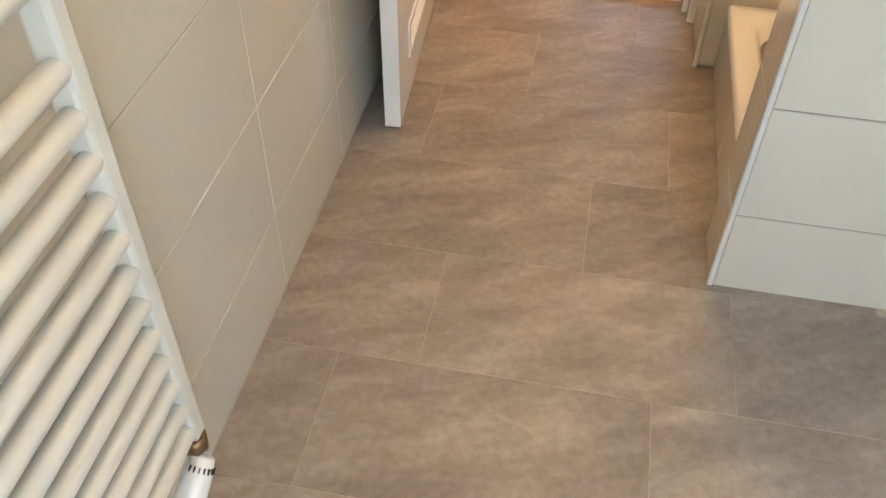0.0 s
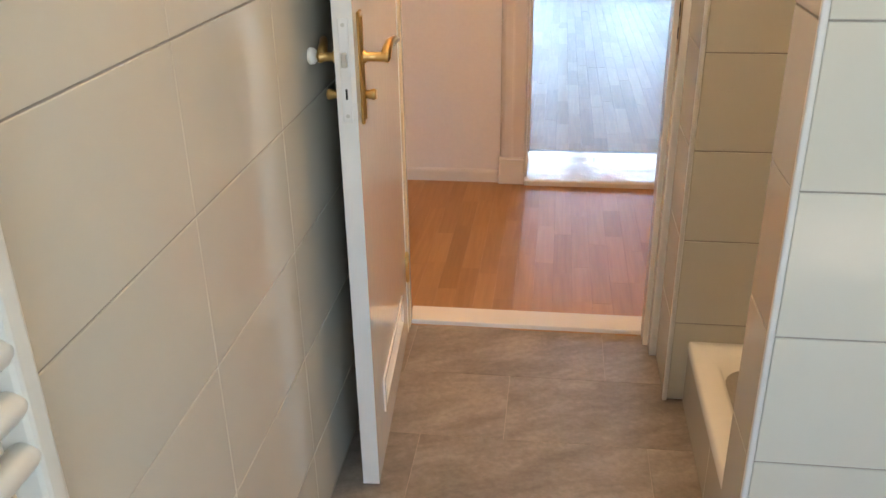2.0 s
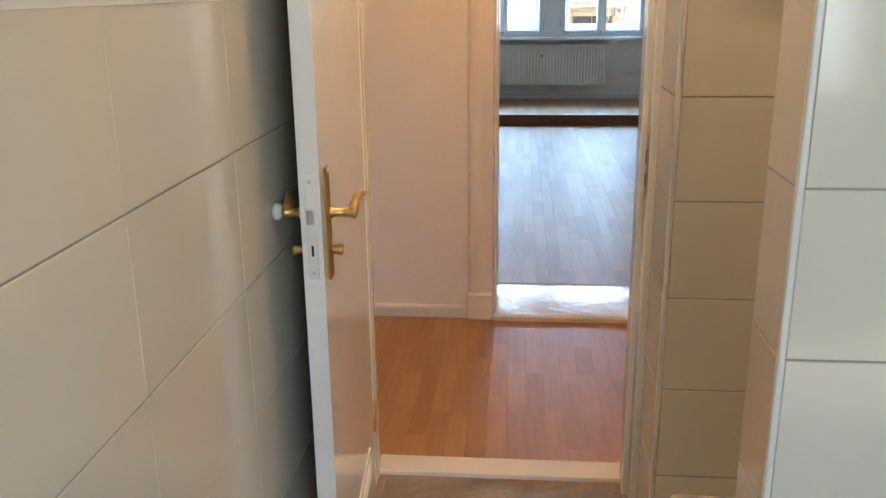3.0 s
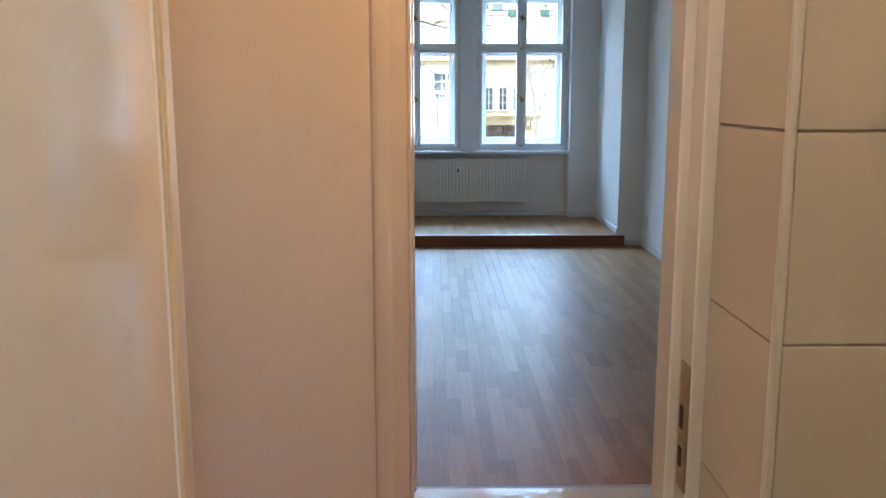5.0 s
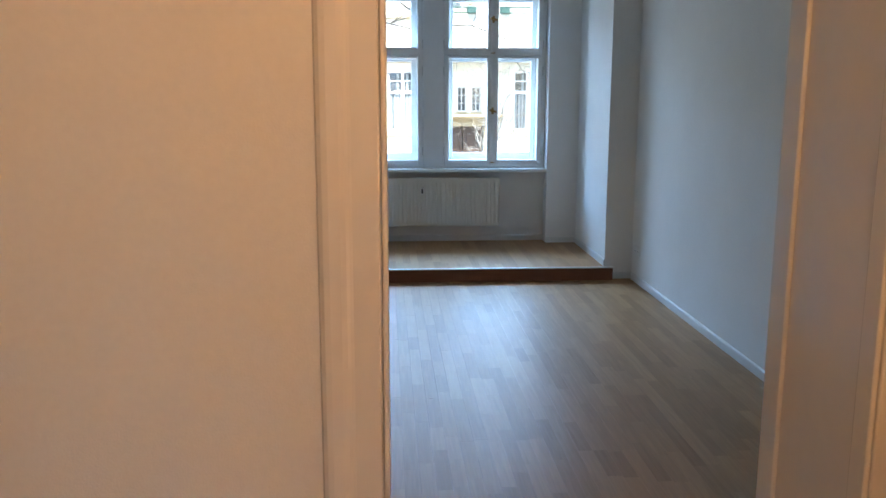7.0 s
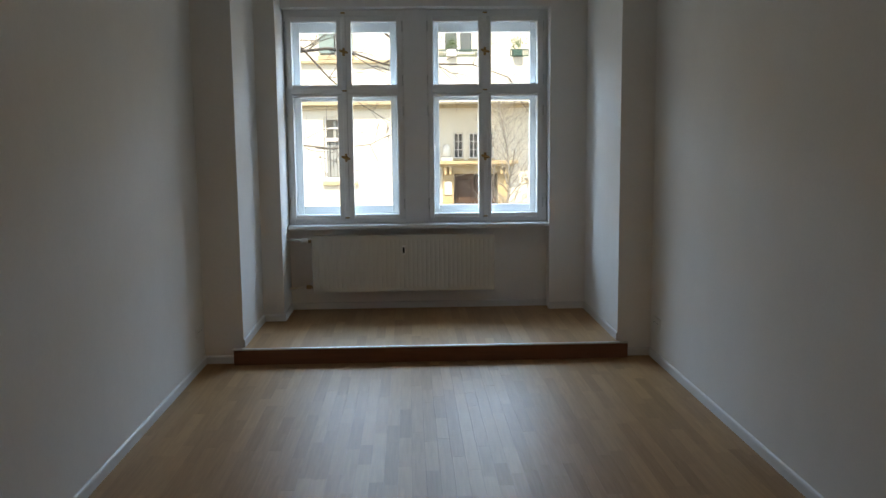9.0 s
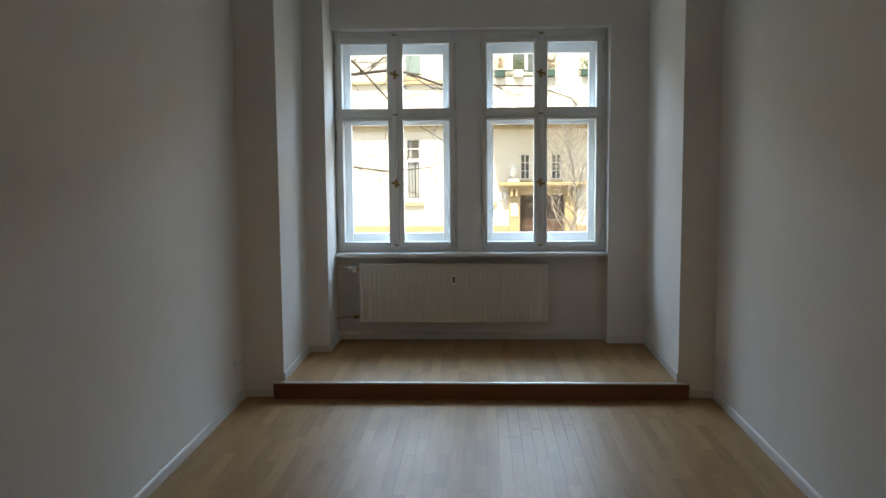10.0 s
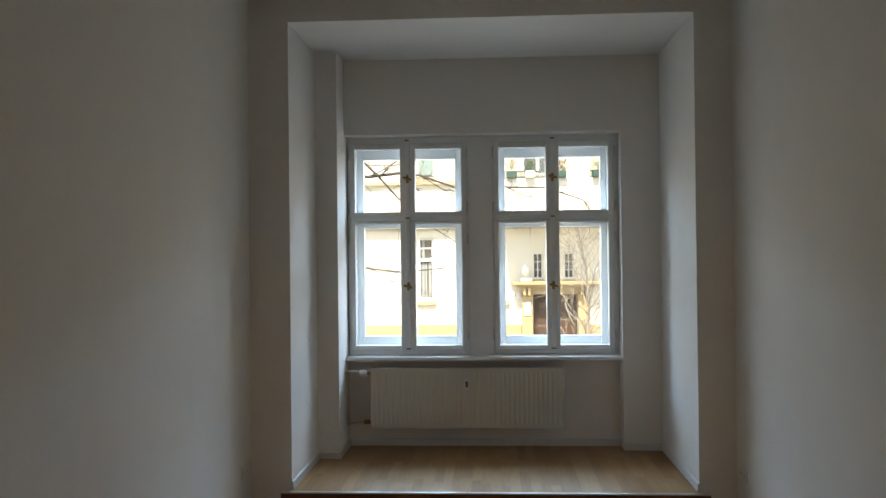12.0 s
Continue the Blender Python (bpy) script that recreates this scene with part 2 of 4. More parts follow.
def lathe(bm, profile, centre, axis="Z", seg=20):
    """Adds a turned body: profile rows of (radius, height) about an axis through centre."""
    c = Vector(centre)
    turn = {"Z": Matrix(), "Y": Matrix.Rotation(radians(-90), 4, "X"), "X": Matrix.Rotation(radians(90), 4, "Y")}[axis]
    rings = [[bm.verts.new(c + turn @ Vector((r * math.cos(6.28319 * k / seg), r * math.sin(6.28319 * k / seg), h))) for k in range(seg)] for r, h in profile]
    for a, b in zip(rings, rings[1:]):
        for k in range(seg):
            f = bm.faces.new((a[k], a[(k + 1) % seg], b[(k + 1) % seg], b[k]))
            f.smooth = True
    bm.faces.new(rings[0][::-1]), bm.faces.new(rings[-1])
    return bm


def mesh_of(name, bm, mat):
    bmesh.ops.recalc_face_normals(bm, faces=bm.faces)
    me = bpy.data.meshes.new(name)
    bm.to_mesh(me)
    bm.free()
    me.materials.append(mat)
    return me


def part(name, bm, mat, parent, label=""):
    """One mesh object under a thing or under a part of it."""
    ob = new(name, mesh_of(name, bm, mat))
    ob.parent = parent
    ob.matrix_parent_inverse = parent.matrix_world.inverted() if parent.type != "EMPTY" else Matrix.Translation(-parent.location)
    return tagged(ob, label)


def thing(name, at, label, category, group=""):
    """An Empty at the base of a thing, which holds its parts."""
    ob = new(name)
    ob.location = at
    ob.empty_display_size = 0.1
    return tagged(ob, label, category, group)


def solid(name, bm, mat, label, category, group=""):
    return tagged(new(name, mesh_of(name, bm, mat)), label, category, group)


def setting(name, bm, mat, label="", category=""):
    return tagged(new(name, mesh_of(name, bm, mat)), label, category, kind="structure")


def profile_run(bm, prof, a, b, out, up=(0, 0, 1)):
    """Sweeps a moulding's section, rows of (out, up) metres, straight from a to b."""
    a, b, o, u = Vector(a), Vector(b), Vector(out), Vector(up)
    ra = [bm.verts.new(a + o * p + u * q) for p, q in prof]
    rb = [bm.verts.new(b + o * p + u * q) for p, q in prof]
    n = len(prof)
    for i in range(n):
        bm.faces.new((ra[i], ra[(i + 1) % n], rb[(i + 1) % n], rb[i]))
    bm.faces.new(ra[::-1]), bm.faces.new(rb)
    return bm


# ---- the plan, in metres ----
LW = 0.05                                  # face of the bathroom's tiled side wall
PX, PY0, PY1 = 0.928, 2.145, 2.30          # partition beside the shower
SX, SY = 0.906, 2.994                      # corner of the shower's back wall
BY, HY = 3.255, 3.362                       # wall between bathroom and hall
HW, RY = 4.763, 5.21                       # wall between hall and room
DX0, DX1 = 0.43, 1.385                     # doorway into the room
RX0, RX1 = -0.675, 2.668                   # the room's side walls
AY = 10.81                                 # front of the alcove
AX0, AX1 = -0.388, 2.415                   # the alcove's side walls
AZ = 0.12                                  # alcove floor
NX0, NX1 = -0.215, 2.095                   # window niche
PF, NB = 12.05, 12.21                      # face of the window wall, back of the niche
CEIL, HCEIL = 3.56, 3.20
TOP = 4.0

# ---- walls, floors, ceilings ----
setting("wall_bathroom_side", boxes((-0.2, LW - 0.012, -0.9, BY, -0.1, HCEIL)), PLASTER, "white painted wall above the tiled dado", "wall")
setting("wall_bathroom_rear", boxes((-0.2, 1.1, -1.05, -0.9, -0.1, HCEIL), (2.1, 2.45, -1.05, -0.9, -0.1, HCEIL), (1.1, 2.1, -1.05, -0.9, -0.1, 1.0), (1.1, 2.1, -1.05, -0.9, 2.3, HCEIL)), PLASTER, "white wall with a window opening", "wall")
setting("wall_bathroom_east", boxes((2.3, 2.45, -0.9, BY, -0.1, HCEIL)), PLASTER, "plain white painted wall", "wall")
setting("wall_shower_partition", boxes((PX + 0.012, 2.3, PY0 + 0.012, PY1, 0, HCEIL)), PLASTER, "white wall beside the shower, tiled below", "wall")
setting("wall_shower_back", boxes((SX + 0.012, 2.3, SY + 0.012, BY, 0, HCEIL)), PLASTER, "wall behind the shower with cream tiles", "wall")
setting("wall_bathroom_door", boxes((-1.7, 0.08, BY, HY, -0.1, HCEIL), (0.911, 2.45, BY, HY, -0.1, HCEIL), (0.08, 0.911, BY, HY, 2.09, HCEIL)), PLASTER, "white wall with the bathroom doorway", "wall")
setting("wall_hall_room", boxes((-1.7, DX0 - 0.03, HW, RY, -0.1, TOP), (DX1 + 0.03, 3.0, HW, RY, -0.1, TOP), (DX0 - 0.03, DX1 + 0.03, HW, RY, 2.36, TOP)), PLASTER, "thick white wall with the doorway to the room", "wall")
setting("wall_hall_end", boxes((-1.85, -1.7, BY, RY, -0.1, TOP)), PLASTER, "plain white wall closing the hall", "wall")
setting("wall_hall_far_end", boxes((2.45, 2.6, BY, HW, -0.1, TOP)), PLASTER, "plain white wall closing the hall", "wall")
setting("wall_room_west", boxes((RX0 - 0.15, RX0, RY, AY + 0.12, -0.1, TOP)), PLASTER, "long white painted room wall", "wall")
setting("wall_room_east", boxes((RX1, RX1 + 0.15, RY, AY + 0.12, -0.1, TOP)), PLASTER, "long white painted room wall", "wall")
setting("wall_alcove_front_west", boxes((RX0, AX0 - 0.1, AY, AY + 0.12, 0, TOP)), PLASTER, "narrow white wall beside the window alcove", "wall")
setting("wall_alcove_front_east", boxes((AX1 + 0.1, RX1, AY, AY + 0.12, 0, TOP)), PLASTER, "narrow white wall beside the window alcove", "wall")
setting("wall_alcove_lintel", boxes((AX0 - 0.1, AX1 + 0.1, AY, AY + 0.12, 3.39, TOP)), PLASTER, "white wall above the alcove opening", "wall")
setting("wall_alcove_west", boxes((AX0 - 0.1, AX0, AY, NB + 0.35, 0, 3.39)), PLASTER, "white side wall of the window alcove", "wall")
setting("wall_alcove_east", boxes((AX1, AX1 + 0.1, AY, NB + 0.35, 0, 3.39)), PLASTER, "white side wall of the window alcove", "wall")
setting("wall_window", boxes((AX0, NX0, PF, NB + 0.3, 0, 3.39), (NX1, AX1, PF, NB + 0.3, 0, 3.39), (NX0, NX1, PF, NB + 0.3, 2.762, 3.39), (NX0, NX1, NB, NB + 0.3, 0, 0.86)), PLASTER, "white wall with a wide window niche", "wall")
setting("pier_alcove", boxes((AX0, NX0, 11.72, PF, 0, 3.39)), PLASTER, "boxed white pier beside the window", "pier")
setting("ceiling_alcove", boxes((AX0 - 0.1, AX1 + 0.1, AY + 0.12, NB + 0.35, 3.39, 3.5)), CEILING, "white alcove ceiling", "ceiling")
setting("ceiling_room", boxes((RX0 - 0.15, RX1 + 0.15, RY - 0.1, AY + 0.15, CEIL, CEIL + 0.12)), CEILING, "white room ceiling", "ceiling")
setting("ceiling_hall", boxes((-1.85, 2.6, HY - 0.2, HW + 0.05, HCEIL, HCEIL + 0.12)), CEILING, "white hall ceiling", "ceiling")
setting("ceiling_bathroom", boxes((-0.2, 2.45, -1.05, HY - 0.2, HCEIL - 0.01, HCEIL + 0.11)), CEILING, "white bathroom ceiling", "ceiling")
# Unseen slab added over the ceilings to block sun and sky.
roof = setting("sun_block_slab", boxes((-2, 3.2, -1.2, 12.7, 4.0, 4.2)), PLASTER, "unseen slab added to keep sun and sky out", "roof")
bath_floor = setting("floor_bathroom", boxes((LW - 0.05, 2.3, -0.9, 3.36, -0.1, -0.0012)), FLOOR_GROUT, "brown stoneware tiled bathroom floor", "floor")
hall_floor = setting("floor_hall", boxes((-1.7, 2.45, HY - 0.02, HW, -0.1, -0.012)), JOINT, "oak strip parquet in the hall", "floor")
room_floor = setting("floor_room", boxes((RX0, RX1, HW, AY + 0.02, -0.1, -0.012)), JOINT, "oak strip parquet in the empty room", "floor")
alcove_floor = setting("floor_alcove", boxes((AX0 - 0.04, AX1 + 0.04, AY - 0.05, NB, 0, AZ - 0.012)), OAK_DARK, "raised alcove platform with a dark oak riser", "floor")

# ---- window niche: sill and double casement windows ----
def casement(name, x0, x1, holes, outer, z0, z1):
    """A box-type casement window: inner sashes, and outer sashes 18 cm behind them."""
    xl, xm0, xm1, xr = holes
    zt0, zt1 = 2.012, 2.118
    w = thing(name, ((x0 + x1) / 2, NB + 0.02, z0), "white painted wooden double casement window with four panes and brass handles", "window", "windows in the niche")
    tagged(w, kind="structure")
    yf, yb = NB - 0.015, NB + 0.045
    part("window_frame", boxes((x0, xl - 0.012, yf, yb + 0.2, z0, z1), (xr + 0.012, x1, yf, yb + 0.2, z0, z1), (xl - 0.012, xr + 0.012, yf, yb + 0.2, z1 - 0.055, z1), (xl - 0.012, xr + 0.012, yf, yb + 0.2, z0, z0 + 0.045), bevel=0.004), FRAME_PAINT, w)
    part("transom", boxes((xl - 0.012, xr + 0.012, yf - 0.006, yb + 0.2, zt0 + 0.028, zt1 - 0.028), bevel=0.004), FRAME_PAINT, w)
    part("mullion_strip", boxes(((xm0 + xm1) / 2 - 0.022, (xm0 + xm1) / 2 + 0.022, yf - 0.022, yf + 0.004, z0 + 0.03, z1 - 0.05), bevel=0.008, seg=2), FRAME_PAINT, w)
    mid = (xm0 + xm1) / 2
    for a, b, lo, hi in ((xl, xm0, 0.977, zt0), (xm1, xr, 0.977, zt0), (xl, xm0, zt1, 2.655), (xm1, xr, zt1, 2.655)):
        sa, sb = (a - 0.045, mid - 0.004) if a == xl else (mid + 0.004, b + 0.045)
        sl, sh = lo - 0.042, hi + (0.026 if lo < 1.5 else 0.047)
        s = part("sash", boxes((sa, a, yf - 0.012, yb, sl, sh), (b, sb, yf - 0.012, yb, sl, sh), (a, b, yf - 0.012, yb, hi, sh), (a, b, yf - 0.012, yb, sl, lo), bevel=0.005, seg=2), FRAME_PAINT, w)
        g = part("pane", boxes((a - 0.005, b + 0.005, yb - 0.03, yb - 0.026, lo - 0.005, hi + 0.005)), GLASS, s)
        g.visible_shadow = False
        for hz in (sl + 0.12 * (sh - sl), sh - 0.14 * (sh - sl)):
            hx = sa - 0.006 if a == xl else sb + 0.006
            part("hinge", rod(bmesh.new(), (hx, yf - 0.016, hz - 0.045), (hx, yf - 0.016, hz + 0.045), 0.006, seg=8), STEEL, s)
        # outer sash
        oa, ob = (outer[0], mid - 0.03) if a == xl else (mid + 0.03, outer[1])
        ol, oh = (outer[2], outer[3]) if lo < 1.5 else (outer[4], outer[5])
        fa, fb = (xl - 0.011, mid) if a == xl else (mid, xr + 0.011)
        pl, ph = (z0 + 0.044, 2.041) if lo < 1.5 else (2.089, z1 - 0.054)
        o = part("outer_sash", boxes((fa, oa, yb + 0.12, yb + 0.165, pl, ph), (ob, fb, yb + 0.12, yb + 0.165, pl, ph), (oa, ob, yb + 0.12, yb + 0.165, oh, ph), (oa, ob, yb + 0.12, yb + 0.165, pl, ol), bevel=0.004), FRAME_PAINT, w)
        g = part("pane", boxes((oa - 0.004, ob + 0.004, yb + 0.135, yb + 0.139, ol - 0.004, oh + 0.004)), GLASS, o)
        g.visible_shadow = False
    for hz in (1.482, 2.398):
        bm = lathe(bmesh.new(), ((0.017, 0), (0.017, 0.006), (0.009, 0.012), (0.008, 0.034)), (mid, yf - 0.022, hz), "Y", 14)
        bmesh.ops.rotate(bm, verts=bm.verts, cent=(mid, yf - 0.022, hz), matrix=Matrix.Rotation(radians(180), 3, "Z"))
        tube(bm, [(mid - 0.038, yf - 0.062, hz + 0.012), (mid - 0.022, yf - 0.060, hz + 0.006), (mid, yf - 0.056, hz), (mid + 0.022, yf - 0.060, hz - 0.006), (mid + 0.038, yf - 0.062, hz - 0.012)], [0.006, 0.012, 0.009, 0.012, 0.006], 10)
        box(bm, mid - 0.011, mid + 0.011, yf - 0.027, yf - 0.020, hz - 0.035, hz + 0.035, 0.003)
        part("window_handle", bm, AGED_BRASS, w, "brass olive window handle")
    for hz in (z0 + 0.055, 2.065, z1 - 0.03):
        bm = boxes((mid - 0.016, mid + 0.016, yf - 0.034, yf - 0.018, hz - 0.006, hz + 0.006), bevel=0.003)
        rod(bm, (mid - 0.02, yf - 0.03, hz), (mid + 0.02, yf - 0.03, hz), 0.005, seg=8)
        part("latch", bm, AGED_BRASS, w, "dark brass latch")
    return w


OUT_Z = (1.04, 1.982, 2.118, 2.585)
casement("window_1", NX0 + 0.005, 0.823, (-0.147, 0.242, 0.371, 0.765), (-0.098, 0.705, *OUT_Z), 0.895, 2.758)
casement("window_2", 1.036, NX1 - 0.003, (1.085, 1.483, 1.595, 2.005), (1.140, 1.963, *OUT_Z), 0.895, 2.758)
setting("window_mullion", boxes((0.823, 1.036, NB - 0.02, NB + 0.3, 0.893, 2.760), bevel=0.004), FRAME_PAINT, "broad white post between the windows", "mullion")
setting("window_sill", boxes((NX0 + 0.001, NX1 - 0.001, PF + 0.005, NB + 0.25, 0.858, 0.893), bevel=0.007, seg=2), FRAME_PAINT, "white painted wooden window sill", "sill")

# ---- radiator under the window ----
rad = thing("panel_radiator", (0.8, 12.07, 0.305), "white ribbed panel radiator hung below the window sill", "radiator")
RXA, RXB, RZA, RZB, RF = 0.0, 1.6, 0.307, 0.805, 12.0
n_rib, bm = 40, bmesh.new()
section = [(RXA + 0.004, RF + 0.004)]
for i in range(n_rib):
    xc = RXA + 0.04 + (RXB - RXA - 0.08) * i / (n_rib - 1)
    section += [(xc - 0.016, RF + 0.0052), (xc - 0.011, RF + 0.002), (xc + 0.011, RF + 0.002), (xc + 0.016, RF + 0.0052)]
section += [(RXB - 0.004, RF + 0.004)]
flat = [(x, RF + 0.003) for x, y in section]
rows = [[bm.verts.new((x, y, z)) for x, y in sec] for sec, z in ((flat, RZA + 0.002), (flat, RZA + 0.030), (section, RZA + 0.044), (section, RZB - 0.052), (flat, RZB - 0.038), (flat, RZB - 0.012))]
for ra, rb in zip(rows, rows[1:]):
    for k in range(len(ra) - 1):
        bm.faces.new((ra[k], ra[k + 1], rb[k + 1], rb[k]))
part("front_panel", bm, ENAMEL, rad)
part("back_panel", boxes((RXA + 0.01, RXB - 0.01, RF + 0.085, RF + 0.1, RZA, RZB - 0.02), bevel=0.004), ENAMEL, rad)
part("side_cover", boxes((RXA - 0.002, RXA + 0.004, RF - 0.002, RF + 0.1, RZA, RZB), bevel=0.002), ENAMEL, rad)
part("side_cover", boxes((RXB - 0.004, RXB + 0.002, RF - 0.002, RF + 0.1, RZA, RZB), bevel=0.002), ENAMEL, rad)
bm = boxes((RXA, RXB, RF - 0.002, RF + 0.006, RZB - 0.014, RZB), (RXA, RXB, RF + 0.094, RF + 0.102, RZB - 0.014, RZB))
for i in range(80):
    xc = RXA + 0.01 + 1.58 * i / 79
    box(bm, xc - 0.004, xc + 0.004, RF + 0.006, RF + 0.094, RZB - 0.008, RZB - 0.003)
part("top_grille", bm, ENAMEL, rad)
for xb in (0.25, 1.31):
    part("wall_bracket", boxes((xb, xb + 0.04, RF + 0.1, NB, 0.35, 0.75)), ENAMEL, rad)
bm = boxes((0.787, 0.817, RF - 0.024, RF + 0.002, 0.635, 0.715), bevel=0.005, seg=2)
meter = part("heat_meter", bm, PLASTIC, rad, "small white heat-cost meter")
part("meter_window", boxes((0.793, 0.811, RF - 0.0255, RF - 0.023, 0.650, 0.702)), DARK, meter)
bm = lathe(bmesh.new(), ((0.014, 0), (0.024, 0.006), (0.029, 0.03), (0.027, 0.052), (0.018, 0.062)), (-0.032, RF + 0.03, 0.762), "X", 18)
bmesh.ops.rotate(bm, verts=bm.verts, cent=(-0.032, RF + 0.03, 0.762), matrix=Matrix.Rotation(radians(180), 3, "Z"))
part("thermostat_head", bm, PLASTIC, rad, "white thermostat head")
part("valve", tube(bmesh.new(), [(0.01, RF + 0.04, 0.762), (-0.036, RF + 0.03, 0.762)], 0.015, 10), AGED_BRASS, rad)
part("supply_pipe", tube(bmesh.new(), [(-0.07, RF + 0.035, 0.765), (-0.13, RF + 0.05, 0.772), (NX0 + 0.002, RF + 0.07, 0.775)], 0.011, 10), ENAMEL, rad)
part("return_pipe", tube(bmesh.new(), [(0.01, RF + 0.05, 0.352), (-0.06, RF + 0.05, 0.352), (-0.12, RF + 0.06, 0.345), (NX0 + 0.002, RF + 0.07, 0.330)], 0.009, 10), ENAMEL, rad)
bm = lathe(bmesh.new(), ((0.015, 0), (0.020, 0.006), (0.020, 0.036), (0.014, 0.046)), (-0.062, RF + 0.045, 0.352), "X", 6)
lathe(bm, ((0.015, 0), (0.018, 0.004), (0.018, 0.016), (0.012, 0.02)), (-0.014, RF + 0.05, 0.352), "X", 6)
part("lockshield", bm, AGED_BRASS, rad, "tarnished lockshield valve")

# ---- skirting boards, riser and nosing ----
SK = ((0, 0), (0.014, 0), (0.014, 0.046), (0.011, 0.055), (0.004, 0.060), (0, 0.060))


def skirting(name, a, b, out, mat=SKIRT):
    setting(name, profile_run(bmesh.new(), SK, a, b, out), mat, "low white painted skirting board", "baseboard")


skirting("baseboard_room_west", (RX0, RY, 0), (RX0, AY - 0.017, 0), (1, 0, 0))
skirting("baseboard_room_east", (RX1, RY, 0), (RX1, AY - 0.017, 0), (-1, 0, 0))
skirting("baseboard_front_west", (RX0, AY, 0), (AX0 - 0.068, AY, 0), (0, -1, 0))
skirting("baseboard_front_east", (AX1 + 0.068, AY, 0), (RX1, AY, 0), (0, -1, 0))
skirting("baseboard_alcove_west", (AX0, AY - 0.012, AZ), (AX0, 11.72 - 0.017, AZ), (1, 0, 0))
skirting("baseboard_alcove_east", (AX1, AY - 0.012, AZ), (AX1, PF - 0.017, AZ), (-1, 0, 0))
skirting("baseboard_pier", (AX0, 11.72, AZ), (NX0, 11.72, AZ), (0, -1, 0))
skirting("baseboard_pier_side", (NX0, 11.704, AZ), (NX0, NB - 0.017, AZ), (1, 0, 0))
skirting("baseboard_pier_east", (NX1, PF, AZ), (AX1, PF, AZ), (0, -1, 0))
skirting("baseboard_niche", (NX0, NB, AZ), (NX1, NB, AZ), (0, -1, 0))
setting("step_riser", boxes((AX0 - 0.062, AX1 + 0.062, AY - 0.072, AY - 0.052, 0.0, AZ - 0.010), bevel=0.002), OAK_DARK, "dark stained oak riser of the alcove step", "riser")
setting("step_nosing", boxes((AX0 - 0.064, AX1 + 0.064, AY - 0.082, AY - 0.05, AZ - 0.009, AZ + 0.003), bevel=0.004, seg=2), STEEL, "thin pale metal nosing along the alcove step", "trim")


def outlet(m, label):
    """A double wall socket lying in the local xz plane, facing local -y."""
    o = thing("wall_socket", m.translation, label, "socket", "sockets by the alcove")
    face = boxes((-0.04, 0.04, -0.009, 0, -0.04, 0.04), bevel=0.003)
    plate = part("cover_plate", face, PLASTIC, o)
    bm = lathe(bmesh.new(), ((0.0215, 0), (0.0215, 0.0015), (0.019, 0.002)), (0, -0.0088, 0), "Y", 20)
    bmesh.ops.rotate(bm, verts=bm.verts, cent=(0, -0.0088, 0), matrix=Matrix.Rotation(radians(180), 3, "Z"))
    ins = part("socket_insert", bm, PLASTIC, o)
    # No holes are cut: raised dark discs paint their shade.
    bm = bmesh.new()
    for sx in (-0.0095, 0.0095):
        rod(bm, (sx, -0.0125, 0), (sx, -0.0105, 0), 0.003, seg=10)
    pins = part("pin_hole_discs", bm, DARK, o, "dark discs painted as the shade of pin holes")
    for p in (plate, ins, pins):
        p.matrix_parent_inverse = Matrix()
    o.matrix_world = m
    return o


first = outlet(pose(RX0, 10.60, 0.284, 0, 0, 90), "white square wall socket low on the room wall")
copy_thing(first, pose(RX0, 10.68, 0.284, 0, 0, 90))
copy_thing(first, pose(RX1, 10.60, 0.284, 0, 0, -90))
copy_thing(first, pose(RX1, 10.68, 0.284, 0, 0, -90))

# ---- doorway between hall and room ----
CAS = ((0, 0), (0.009, 0), (0.012, 0.003), (0.012, 0.050), (0.014, 0.056), (0.018, 0.062), (0.020, 0.072), (0.020, 0.092), (0.017, 0.103), (0.010, 0.110), (0, 0.114))
door_frame = thing("room_door_frame", ((DX0 + DX1) / 2, HW, 0), "white gloss painted door lining with moulded casing and threshold", "door frame")
tagged(door_frame, kind="structure")
part("casing", profile_run(bmesh.new(), CAS, (DX0 - 0.002, HW, 0.128), (DX0 - 0.002, HW, 2.42), (0, -1, 0), (-1, 0, 0)), LACQUER, door_frame)
part("casing", profile_run(bmesh.new(), CAS, (DX1 + 0.002, HW, 0.128), (DX1 + 0.002, HW, 2.42), (0, -1, 0), (1, 0, 0)), LACQUER, door_frame)
part("head_casing", profile_run(bmesh.new(), CAS, (DX0 - 0.12, HW - 0.001, 2.33), (DX1 + 0.12, HW - 0.001, 2.33), (0, -1, 0), (0, 0, 1)), LACQUER, door_frame)
part("plinth_block", boxes((DX0 - 0.122, DX0 - 0.002, HW - 0.038, HW, 0, 0.127), bevel=0.004), LACQUER, door_frame)
part("plinth_block", boxes((DX1 + 0.002, DX1 + 0.122, HW - 0.038, HW, 0, 0.127), bevel=0.004), LACQUER, door_frame)
for sx, s in ((DX0, -1), (DX1, 1)):
    part("lining", boxes((min(sx, sx + s * 0.03), max(sx, sx + s * 0.03), HW + 0.001, RY + 0.012, 0.0, 2.36), bevel=0.001), LACQUER, door_frame)
    for ya, yb2 in ((HW - 0.009, HW + 0.05), (RY - 0.075, RY + 0.01)):
        part("bead", boxes((min(sx, sx - s * 0.012), max(sx, sx - s * 0.012), ya, yb2, 0.03, 2.33), bevel=0.004, seg=2), LACQUER, door_frame)
